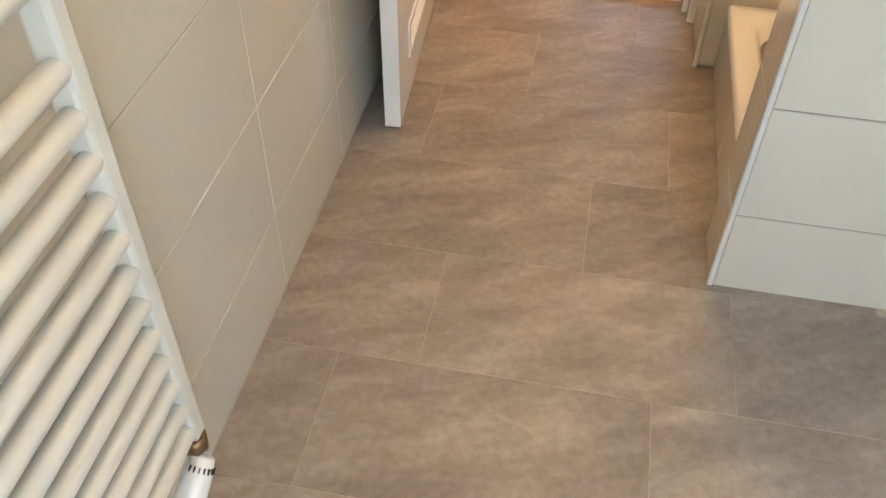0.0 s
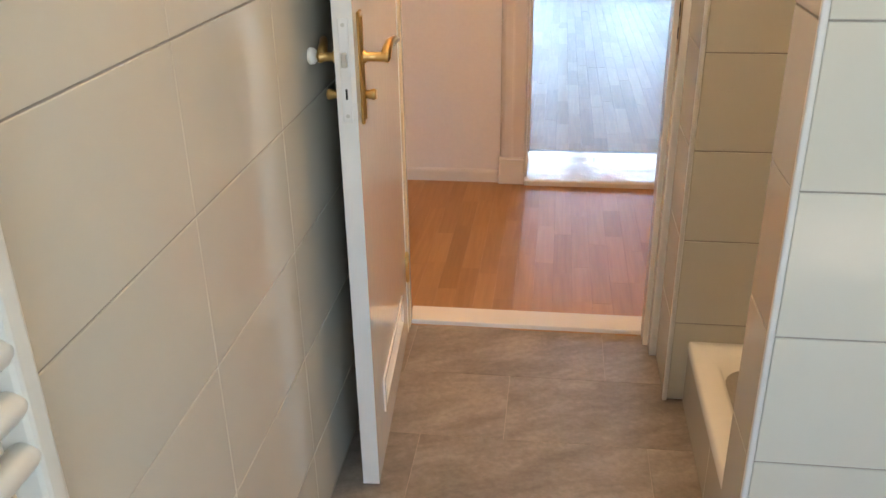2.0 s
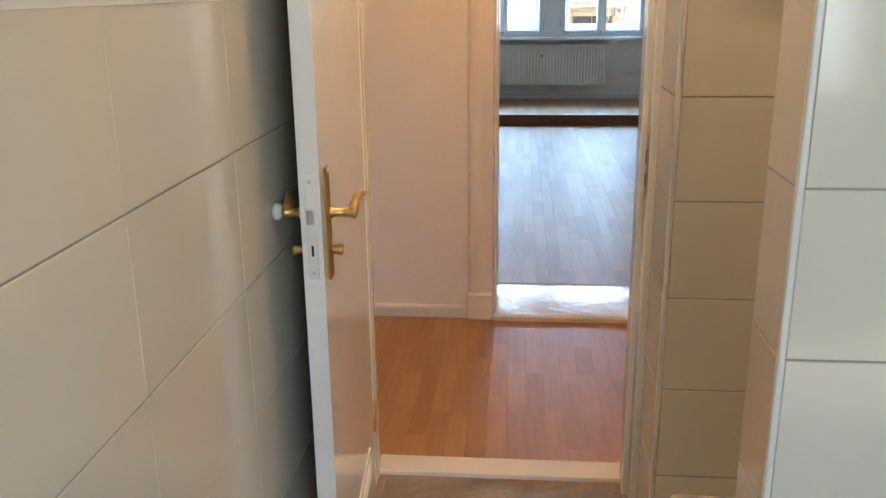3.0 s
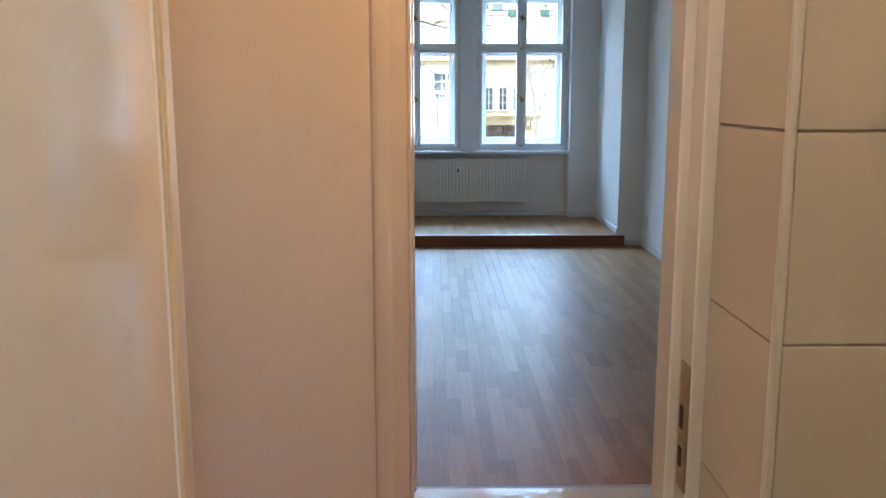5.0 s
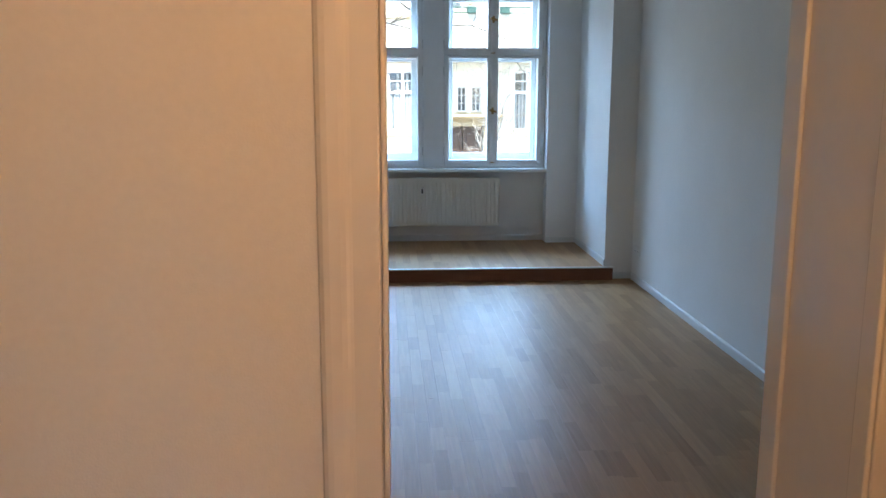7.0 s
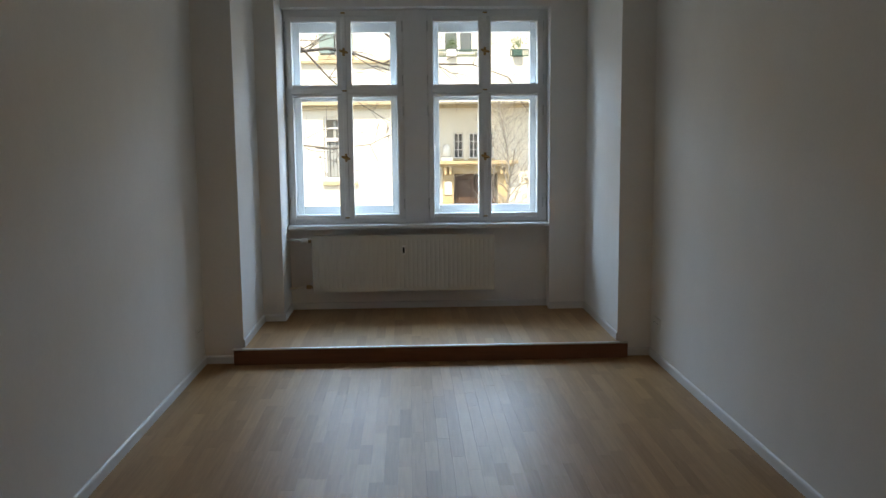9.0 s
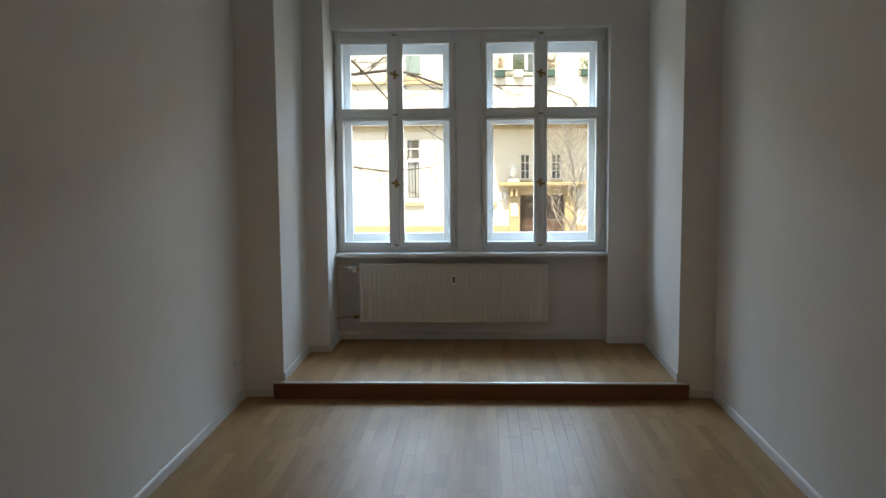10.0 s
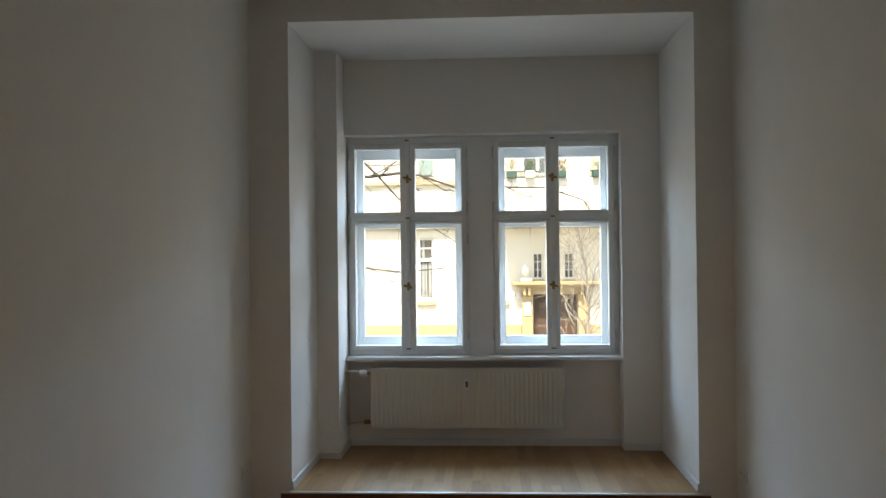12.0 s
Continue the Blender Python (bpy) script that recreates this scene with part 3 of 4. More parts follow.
part("head_lining", boxes((DX0, DX1, HW + 0.001, RY + 0.012, 2.33, 2.36), bevel=0.003), LACQUER, door_frame)
bm = bmesh.new()
rng = random.Random(21)
grid = [[bm.verts.new((DX0 + (DX1 - DX0) * i / 24, HW - 0.045 + (RY - HW + 0.04) * j / 14, 0.020 + 0.005 * math.sin(math.pi * j / 14) + rng.uniform(-0.0007, 0.0007))) for i in range(25)] for j in range(15)]
for ra, rb in zip(grid, grid[1:]):
    for i in range(24):
        bm.faces.new((ra[i], ra[i + 1], rb[i + 1], rb[i])).smooth = True
for edge in (grid[0], grid[-1]):
    low = [bm.verts.new((v.co.x, v.co.y, 0.0)) for v in edge]
    for i in range(24):
        bm.faces.new((edge[i], edge[i + 1], low[i + 1], low[i]))
part("threshold", bm, GLOSS, door_frame, "white glossy threshold board with uneven paint")
skirting("baseboard_hall", (-1.7, HW, 0), (DX0 - 0.124, HW, 0), (0, -1, 0))
skirting("baseboard_hall_end", (DX1 + 0.124, HW, 0), (2.45, HW, 0), (0, -1, 0))
sw = thing("light_switch", (-0.420, HW, 1.13), "cream plastic rocker switch on the hall wall", "switch")
part("switch_frame", boxes((-0.460, -0.380, HW - 0.014, HW, 1.09, 1.17), bevel=0.004, seg=2), PLASTIC, sw)
bm = boxes((-0.448, -0.392, HW - 0.021, HW - 0.013, 1.102, 1.158), bevel=0.003)
bmesh.ops.rotate(bm, verts=bm.verts, cent=(-0.420, HW - 0.016, 1.13), matrix=Matrix.Rotation(radians(6), 3, "X"))
part("rocker", bm, PLASTIC, sw)

# ---- bathroom doorway and door ----
bf = thing("bathroom_door_frame", (0.513, BY, 0), "white painted rebated door frame with a steel strike plate", "door frame")
tagged(bf, kind="structure")
part("jamb", boxes((0.886, 0.915, BY - 0.02, BY + 0.04, 0, 2.09), (0.871, 0.915, BY + 0.04, HY + 0.010, 0, 2.05), bevel=0.003), LACQUER, bf)
part("jamb", boxes((0.062, 0.100, BY - 0.004, BY + 0.04, 0, 2.09), (0.07, 0.112, BY + 0.04, HY + 0.015, 0, 2.05), bevel=0.003), LACQUER, bf)
part("head", boxes((0.100, 0.886, BY - 0.004, BY + 0.04, 2.035, 2.09), (0.112, 0.871, BY + 0.04, HY + 0.015, 2.02, 2.09), bevel=0.003), LACQUER, bf)
SEAL = material("beige_rubber_seal", (0.64, 0.54, 0.38), 0.6, grain=50, vary=0.08)
part("door_seal", boxes((0.110, 0.118, BY + 0.046, BY + 0.066, 0.02, 2.02), bevel=0.002), SEAL, bf, "yellowed rubber door seal")
OLD_METAL = material("aged_strike_metal", (0.36, 0.28, 0.18), 0.4, 1.0, grain=60, vary=0.2, bump=0.05)
strike = part("strike_plate", boxes((0.8832, 0.8862, BY - 0.019, BY + 0.022, 0.945, 1.143), bevel=0.001), OLD_METAL, bf, "steel strike plate")
# Dark boxes on the plate paint the shade of its two holes.
part("latch_hole_shade", boxes((0.8818, 0.8838, BY + 0.0, BY + 0.014, 1.04, 1.075), (0.8818, 0.8838, BY + 0.0, BY + 0.014, 0.98, 1.01)), DARK, strike)
part("threshold", boxes((0.10, 0.93, HY, 3.462, -0.01, 0.016), bevel=0.004, seg=2), LACQUER, bf, "white threshold strip")

door = thing("bathroom_door", (0.143, 3.28, 0.006), "white gloss painted door standing open against the tiled wall", "door")
L0, L1, LXA, LXB = 2.542, 3.283, 0.122, 0.163
vent_y0, vent_y1, vent_z0, vent_z1 = 2.70, 3.14, 0.13, 0.21
part("leaf", boxes((LXA, LXB, L0, L1, 0.006, vent_z0), (LXA, LXB, L0, L1, vent_z1, 2.03), (LXA, LXB, L0, vent_y0, vent_z0, vent_z1), (LXA, LXB, vent_y1, L1, vent_z0, vent_z1)), LACQUER, door)
vent = part("vent_grille", boxes((LXB - 0.004, LXB + 0.005, vent_y0 - 0.012, vent_y1 + 0.012, vent_z1 - 0.004, vent_z1 + 0.010), (LXB - 0.004, LXB + 0.005, vent_y0 - 0.012, vent_y1 + 0.012, vent_z0 - 0.010, vent_z0 + 0.004), (LXB - 0.004, LXB + 0.005, vent_y0 - 0.012, vent_y0 + 0.003, vent_z0, vent_z1), (LXB - 0.004, LXB + 0.005, vent_y1 - 0.003, vent_y1 + 0.012, vent_z0, vent_z1), bevel=0.0015), LACQUER, door, "white louvred vent grille")
for i in range(6):
    zc = vent_z0 + 0.010 + i * 0.0125
    bm = boxes((LXB - 0.018, LXB + 0.002, vent_y0, vent_y1, zc - 0.0015, zc + 0.0015))
    bmesh.ops.rotate(bm, verts=bm.verts, cent=(LXB - 0.008, 0, zc), matrix=Matrix.Rotation(radians(38), 3, "Y"))
    part("slat", bm, LACQUER, vent)
part("lock_plate", boxes((0.133, 0.153, L0 - 0.0022, L0 + 0.003, 0.945, 1.155), bevel=0.001), ZINC, door, "zinc plated lock face plate")
part("latch", boxes((0.137, 0.149, L0 - 0.011, L0 + 0.003, 1.058, 1.088), bevel=0.002), STEEL, door, "steel latch bolt")
bm = bmesh.new()
for z in (0.958, 1.142):
    rod(bm, (0.143, L0 - 0.0036, z), (0.143, L0 - 0.002, z), 0.0042, seg=10)
part("screw", bm, STEEL, door)
# Slot is uncut; a thin dark box gives its shade by colour.
part("bolt_slot_shade", boxes((0.1408, 0.1452, L0 - 0.0028, L0 - 0.002, 0.992, 1.014)), DARK, door)


def lever(side, xs):
    """Long plate, lever and thumb turn on one face of the leaf; side +1 faces the room, -1 the wall."""
    hy = L0 + 0.062
    bm = boxes((min(xs, xs + side * 0.007), max(xs, xs + side * 0.007), hy - 0.017, hy + 0.017, 0.925, 1.160), bevel=0.003)
    box(bm, min(xs, xs + side * 0.010), max(xs, xs + side * 0.010), hy - 0.010, hy + 0.010, 0.935, 1.150, 0.003)
    pl = part("handle_plate", bm, BRASS, door, "worn brass long plate")
    n = 0.062 if side > 0 else 0.045
    bm = tube(bmesh.new(), [(xs + side * 0.004, hy, 1.066), (xs + side * 0.012, hy, 1.066), (xs + side * 0.016, hy, 1.066), (xs + side * (n - 0.012), hy, 1.066), (xs + side * (n - 0.006), hy, 1.066), (xs + side * n, hy, 1.066)], [0.014, 0.014, 0.0095, 0.010, 0.0125, 0.012], 14)
    tube(bm, [(xs + side * (n - 0.008), hy - 0.004, 1.066), (xs + side * (n - 0.006), hy + 0.02, 1.078), (xs + side * (n - 0.004), hy + 0.045, 1.086), (xs + side * (n + 0.002), hy + 0.075, 1.086), (xs + side * (n + 0.006), hy + 0.105, 1.080)], [0.0115, 0.0105, 0.0095, 0.009, 0.0065], 12)
    part("lever", bm, BRASS, door, "curved brass door lever")
    bm = tube(bmesh.new(), [(xs + side * 0.006, hy, 0.987), (xs + side * 0.016, hy, 0.987), (xs + side * 0.026, hy, 0.987), (xs + side * 0.032, hy, 0.987)], [0.009, 0.009, 0.0125, 0.010], 12)
    part("thumb_turn", bm, BRASS, door)


lever(1, LXB)
lever(-1, LXA)
pivot = Matrix.Translation((LXB, L0, 0))
door_turn = pivot @ Matrix.Rotation(radians(3.9), 4, "Z") @ pivot.inverted()
stop = solid("door_buffer", lathe(bmesh.new(), ((0.014, 0), (0.018, 0.004), (0.017, 0.012), (0.010, 0.018)), (LW, 2.606, 1.066), "X", 16), PLASTIC, "white rubber door buffer stuck on the wall tiles", "door stop")
for z in (0.25, 1.80):
    part("hinge", rod(bmesh.new(), (0.166, L1 + 0.002, z - 0.05), (0.166, L1 + 0.002, z + 0.05), 0.008, seg=12), BRASS, door)
door.matrix_world = door_turn @ Matrix.Translation(door.location)

# ---- towel radiator ----
tr = thing("towel_radiator", (0.145, 1.39, 0.33), "white tubular towel radiator on the tiled wall", "radiator")
UX, UY0, UY1 = 0.145, 0.80, 1.390
for uy in (UY0, UY1):
    bm = boxes((UX - 0.018, UX + 0.015, uy - 0.014, uy + 0.014, 0.330, 1.62), bevel=0.006, seg=2)
    part("upright", bm, ENAMEL, tr)
zs = [0.357 + 0.0515 * i for i in range(12)] + [1.009 + 0.0490 * i for i in range(4)] + [1.27 + 0.0515 * i for i in range(6)]
for z in zs:
    part("tube", tube(bmesh.new(), [(UX + 0.003, UY0 + 0.005, z), (UX + 0.003, UY0 + 0.009, z), (UX + 0.003, UY0 + 0.016, z), (UX + 0.003, UY1 - 0.016, z), (UX + 0.003, UY1 - 0.009, z), (UX + 0.003, UY1 - 0.005, z)], [0.007, 0.0115, 0.0135, 0.0135, 0.0115, 0.007], 16), ENAMEL, tr)
for z in (0.42, 1.36):
    for uy in (UY0 + 0.05, UY1 - 0.05):
        part("wall_mount", rod(bmesh.new(), (LW - 0.002, uy, z), (UX, uy, z), 0.012, seg=10), ENAMEL, tr)
bm = tube(bmesh.new(), [(UX, UY1, 0.336), (UX, UY1, 0.305), (UX - 0.01, UY1, 0.292), (UX - 0.04, UY1, 0.288), (LW, UY1, 0.288)], 0.013, 12)
lathe(bm, ((0.017, 0), (0.019, 0.006), (0.019, 0.022), (0.014, 0.028)), (UX, UY1, 0.296), "Z", 6)
OLD_BRASS = material("tarnished_brass", (0.30, 0.19, 0.10), 0.4, 1.0, grain=50, vary=0.2, bump=0.1)
part("valve", bm, OLD_BRASS, tr, "tarnished brass corner valve")
bm = lathe(bmesh.new(), ((0.012, 0), (0.0175, 0.005), (0.0195, 0.02), (0.0215, 0.026), (0.0225, 0.060), (0.0195, 0.074), (0.010, 0.080)), (0, 0, 0), "Z", 24)
bmesh.ops.transform(bm, verts=bm.verts, matrix=look((UX + 0.010, UY1 - 0.004, 0.288), (UX - 0.004, UY1 - 0.10, 0.215)) @ Matrix.Rotation(radians(180), 4, "X"))
head = part("thermostat_head", bm, PLASTIC, tr, "white thermostat head with black marks")
bm = bmesh.new()
hm = look((UX + 0.010, UY1 - 0.004, 0.288), (UX - 0.004, UY1 - 0.10, 0.215)) @ Matrix.Rotation(radians(180), 4, "X")
for k in range(9):
    a = k * 0.34
    b2 = bmesh.new()
    box(b2, 0.0185, 0.0222, -0.0008, 0.0008, 0.016, 0.0245)
    bmesh.ops.transform(b2, verts=b2.verts, matrix=hm @ Matrix.Rotation(a + 2.2, 4, "Z"))
    me = bpy.data.meshes.new("tick")
    b2.to_mesh(me)
    b2.free()
    bm.from_mesh(me)
part("dial_marks", bm, DARK, head)

# ---- shower tray ----
tray = thing("shower_tray", (1.42, 2.65, 0), "white acrylic shower tray set on a tiled plinth", "shower tray")
TXA, TXB, TYA, TYB, TZ1 = 0.957, 1.87, PY1 + 0.002, SY - 0.002, 0.205
bm = bmesh.new()


def ring(inset, z, r, n=6):
    pts = []
    for cx, cy, a0 in ((TXB - inset - r, TYB - inset - r, 0), (TXA + inset + r, TYB - inset - r, 90), (TXA + inset + r, TYA + inset + r, 180), (TXB - inset - r, TYA + inset + r, 270)):
        for k in range(n + 1):
            a = radians(a0 + 90 * k / n)
            pts.append(bm.verts.new((cx + r * math.cos(a), cy + r * math.sin(a), z)))
    return pts


levels = [ring(0, TZ1 - 0.035, 0.004), ring(0, TZ1 - 0.006, 0.004), ring(0.006, TZ1, 0.004), ring(0.055, TZ1 - 0.001, 0.06), ring(0.068, TZ1 - 0.012, 0.07), ring(0.105, TZ1 - 0.10, 0.10), ring(0.16, TZ1 - 0.12, 0.12)]
for a, b in zip(levels, levels[1:]):
    for k in range(len(a)):
        f = bm.faces.new((a[k], a[(k + 1) % len(a)], b[(k + 1) % len(b)], b[k]))
        f.smooth = True
bm.faces.new(levels[-1])
part("basin", bm, ACRYL, tray)
part("drain", lathe(bmesh.new(), ((0.045, 0), (0.045, 0.004), (0.03, 0.007), (0.008, 0.008)), (1.42, 2.65, TZ1 - 0.12), "Z", 24), STEEL, tray, "chrome drain cover")
part("plinth", boxes((TXA + 0.012, TXB, TYA, TYB, 0, 0.168)), GROUT, tray)

# ---- tile edge trims and the framed panel over the shower ----
TRIM = material("white_edge_trim", (0.64, 0.62, 0.58), 0.3, grain=30, vary=0.02)
setting("trim_partition", boxes((PX - 0.003, PX + 0.009, PY0 - 0.003, PY0 + 0.009, 0, 1.482), bevel=0.0035, seg=2), TRIM, "white plastic tile edge trim", "trim")
setting("trim_shower", boxes((SX - 0.003, SX + 0.009, SY - 0.003, SY + 0.009, 0, 2.0), bevel=0.0035, seg=2), TRIM, "white plastic tile edge trim", "trim")
setting("ledge_side", boxes((LW - 0.013, LW + 0.001, -0.9, BY - 0.02, 1.4800, 1.4895)), TRIM, "thin edge along the top of the wall tiles", "trim")
pan = thing("framed_panel", (1.27, SY, 1.495), "cream tiled inspection panel with a moulded ceramic frame", "panel")
MOULD = ((0, 0), (0.010, 0), (0.016, 0.006), (0.016, 0.012), (0.010, 0.017), (0, 0.017))
part("frame_bottom", profile_run(bmesh.new(), MOULD, (1.016, SY - 0.001, 1.496), (1.56, SY - 0.001, 1.496), (0, -1, 0)), TILE, pan)
part("frame_side", profile_run(bmesh.new(), MOULD, (1.016, SY - 0.001, 1.513), (1.016, SY - 0.001, 1.98), (0, -1, 0), (1, 0, 0)), TILE, pan)
part("frame_side", profile_run(bmesh.new(), MOULD, (1.56, SY - 0.001, 1.513), (1.56, SY - 0.001, 1.98), (0, -1, 0), (-1, 0, 0)), TILE, pan)
part("panel_face", boxes((1.034, 1.084, SY - 0.006, SY - 0.001, 1.514, 1.98), (1.087, 1.542, SY - 0.006, SY - 0.001, 1.514, 1.98), bevel=0.001), TILE, pan)

# ---- outside: ground, street, house across the road, trees ----
RENDER = material("cream_render", (0.72, 0.675, 0.58), 0.9, grain=3, vary=0.05, bump=0.25, bump_scale=60, stain=0.03)
OCHRE = material("ochre_stone", (0.44, 0.335, 0.195), 0.85, grain=6, vary=0.08, bump=0.25, bump_scale=30)
TRIM_OUT = material("pale_stone_trim", (0.46, 0.38, 0.25), 0.85, grain=8, vary=0.06, bump=0.15)
ASPHALT = material("asphalt", (0.05, 0.05, 0.052), 0.9, grain=60, vary=0.2, bump=0.4)
PAVING = material("grey_paving", (0.25, 0.24, 0.22), 0.9, grain=20, vary=0.15, bump=0.3)
EARTH = material("dull_ground", (0.16, 0.15, 0.11), 0.95, grain=2, vary=0.2, bump=0.3)
DOORWOOD = material("brown_door_paint", (0.085, 0.048, 0.032), 0.45, grain=12, vary=0.12, bump=0.1)
GREEN = material("green_railing_paint", (0.035, 0.085, 0.07), 0.5, grain=20, vary=0.1)
SHUTTER = material("grey_green_paint", (0.22, 0.30, 0.29), 0.6, grain=20, vary=0.1)
BARK_PALE = material("pale_young_bark", (0.32, 0.29, 0.25), 0.9, grain=30, vary=0.2, bump=0.4)
BARK = material("grey_bark", (0.075, 0.06, 0.048), 0.9, grain=30, vary=0.25, bump=0.5)
LEAF = material("balcony_foliage", (0.07, 0.13, 0.035), 0.7, grain=30, vary=0.4, per_object=0.3)
FLOWER = material("red_blossom", (0.35, 0.05, 0.05), 0.6, grain=30, vary=0.3)
CURTAIN = material("pale_curtain", (0.30, 0.32, 0.32), 0.9, grain=4, vary=0.1, stretch=(8, 1, 0.3))
DARKGLASS = material("dark_window_glass", (0.07, 0.08, 0.088), 0.06, grain=4, vary=0.3, coat=0.5)
SIGN = material("sign_enamel", (0.78, 0.77, 0.72), 0.4, grain=20, vary=0.03)
INK = material("sign_ink", (0.03, 0.03, 0.03), 0.6)
GZ = -1.80
setting("ground", boxes((-400, 400, -300, 500, GZ - 0.3, GZ - 0.12)), EARTH, "open ground reaching the horizon", "ground")
setting("road", boxes((-120, 120, 16.2, 23.2, GZ - 0.12, GZ - 0.11)), ASPHALT, "grey asphalt street", "road")
setting("pavement_near", boxes((-120, 120, 12.6, 16.2, GZ - 0.12, GZ)), PAVING, "grey paved footway", "pavement")
setting("pavement_far", boxes((-120, 120, 23.2, 30.0, GZ - 0.12, GZ)), PAVING, "grey paved footway across the street", "pavement")

FY = 30.0
house = thing("apartment_house", (1, FY, GZ), "cream rendered apartment house across the street with ochre base and entrance", "house")
wins = []                                   # (x0, x1, z0, z1, shutters)
for xc in (-11.3, -7.9, -4.5, -1.17, 0.96, 4.83, 7.3, 10.4, 13.7):
    wins.append((xc - 0.46, xc + 0.46, 0.43, 2.27))
for xc in (-11.3, -7.9, -4.5, -1.2, 2.35, 7.1, 10.4, 13.7):
    wins.append((xc - 0.46, xc + 0.46, 4.05, 5.9))
    wins.append((xc - 0.46, xc + 0.46, 7.5, 9.3))
small = [(2.18, 2.46), (2.63, 2.91), (3.08, 3.36)]
DXA, DXB, DZ = 2.165, 3.46, 0.585


def wall_with_holes(holes, x0, x1, z0, z1, y0, y1):
    """A wall of boxes between the openings, column by column."""
    xs = sorted({x0, x1, *(h[0] for h in holes), *(h[1] for h in holes)})
    bm = bmesh.new()
    for a, b in zip(xs, xs[1:]):
        col = sorted([(h[2], h[3]) for h in holes if h[0] <= a + 1e-6 and h[1] >= b - 1e-6])
        z = z0
        for lo, hi in col:
            if lo > z + 1e-4:
                box(bm, a, b, y0, y1, z, lo)
            z = hi
        if z < z1:
            box(bm, a, b, y0, y1, z, z1)
    return bm


holes = wins + [(a, b, 1.04, 1.78) for a, b in small] + [(DXA, DXB, GZ, DZ)]
part("wall", wall_with_holes(holes, -14, 16, GZ, 9.6, FY, FY + 0.4), RENDER, house)
part("back_wall", boxes((-14, 16, FY + 0.9, FY + 9, GZ, 9.6)), RENDER, house)
part("base_course", boxes((-14, 1.83, FY - 0.05, FY, GZ, -0.29), (3.80, 16, FY - 0.05, FY, GZ, -0.29), bevel=0.01), OCHRE, house, "ochre base course")
part("string_course", boxes((-14, 16, FY - 0.26, FY, 2.60, 2.72), (-14, 16, FY - 0.16, FY, 2.50, 2.60), (-14, 16, FY - 0.12, FY, 3.80, 3.90), bevel=0.015), TRIM_OUT, house, "moulded string course")
roof_p = part("roof", boxes((-14.5, 16.5, FY - 0.6, FY + 9.5, 9.6, 9.85)), OCHRE, house)
part("roof_slope", boxes((-14, 16, FY + 0.6, FY + 8.5, 9.85, 10.6)), DOORWOOD, house, "dark tiled roof")
for x0, x1, z0, z1 in wins:
    w = part("window", boxes((x0, x0 + 0.07, FY + 0.14, FY + 0.2, z0, z1), (x1 - 0.07, x1, FY + 0.14, FY + 0.2, z0, z1), (x0 + 0.07, x1 - 0.07, FY + 0.14, FY + 0.2, z1 - 0.07, z1), (x0 + 0.07, x1 - 0.07, FY + 0.14, FY + 0.2, z0, z0 + 0.08), ((x0 + x1) / 2 - 0.045, (x0 + x1) / 2 + 0.045, FY + 0.13, FY + 0.2, z0, z1), (x0 + 0.07, x1 - 0.07, FY + 0.12, FY + 0.2, z0 + 0.62 * (z1 - z0), z0 + 0.62 * (z1 - z0) + 0.1), (x0 + 0.07, x1 - 0.07, FY + 0.15, FY + 0.2, z0 + 0.82 * (z1 - z0), z0 + 0.82 * (z1 - z0) + 0.04)), FRAME_PAINT, house)
    part("glass", boxes((x0 + 0.06, x1 - 0.06, FY + 0.205, FY + 0.215, z0 + 0.05, z1 - 0.05)), DARKGLASS, w)
    if z0 < 2:
        bm = bmesh.new()
        for k in range(8):
            xa = x0 + 0.08 + k * 0.095
            box(bm, xa, xa + (0.082 if k % 3 else 0.06), FY + 0.185, FY + 0.203, z0 + 0.1, z0 + (0.6 if k not in (2, 5) else 0.95) * (z1 - z0), 0.008)
        part("curtain", bm, CURTAIN, w, "pale hanging curtain folds")
    part("sill", boxes((x0 - 0.06, x1 + 0.06, FY - 0.10, FY + 0.14, z0 - 0.14, z0 - 0.02), bevel=0.012), TRIM_OUT, w)
for a, b in small:
    w = part("stair_window", boxes((a, a + 0.03, FY + 0.1, FY + 0.14, 1.04, 1.78), (b - 0.03, b, FY + 0.1, FY + 0.14, 1.04, 1.78), (a, b, FY + 0.1, FY + 0.14, 1.75, 1.78), (a, b, FY + 0.1, FY + 0.14, 1.04, 1.07), ((a + b) / 2 - 0.012, (a + b) / 2 + 0.012, FY + 0.1, FY + 0.14, 1.05, 1.77), (a, b, FY + 0.1, FY + 0.14, 1.28, 1.30), (a, b, FY + 0.1, FY + 0.14, 1.52, 1.54)), FRAME_PAINT, house, "small barred stairwell window")
    part("glass", boxes((a + 0.02, b - 0.02, FY + 0.142, FY + 0.15, 1.05, 1.77)), DARKGLASS, w)
    part("sill", boxes((a - 0.04, b + 0.04, FY - 0.06, FY + 0.1, 0.975, 1.035), bevel=0.01), TRIM_OUT, w)
ent = part("entrance", boxes((1.84, DXA - 0.001, FY - 0.14, FY + 0.02, GZ, 0.66), (DXB + 0.001, 3.79, FY - 0.14, FY + 0.02, GZ, 0.66), (1.84, 3.79, FY - 0.14, FY + 0.02, DZ, 0.80), (1.70, 3.93, FY - 0.34, FY, 0.80, 0.87), (1.56, 4.03, FY - 0.46, FY, 0.87, 0.965), bevel=0.012), OCHRE, house, "ochre stone entrance surround with a cornice")
for xb in (1.92, 2.06, 3.56, 3.70):
    part("bracket", boxes((xb - 0.045, xb + 0.045, FY - 0.34, FY - 0.14, 0.56, 0.798), bevel=0.025, seg=2), OCHRE, ent)
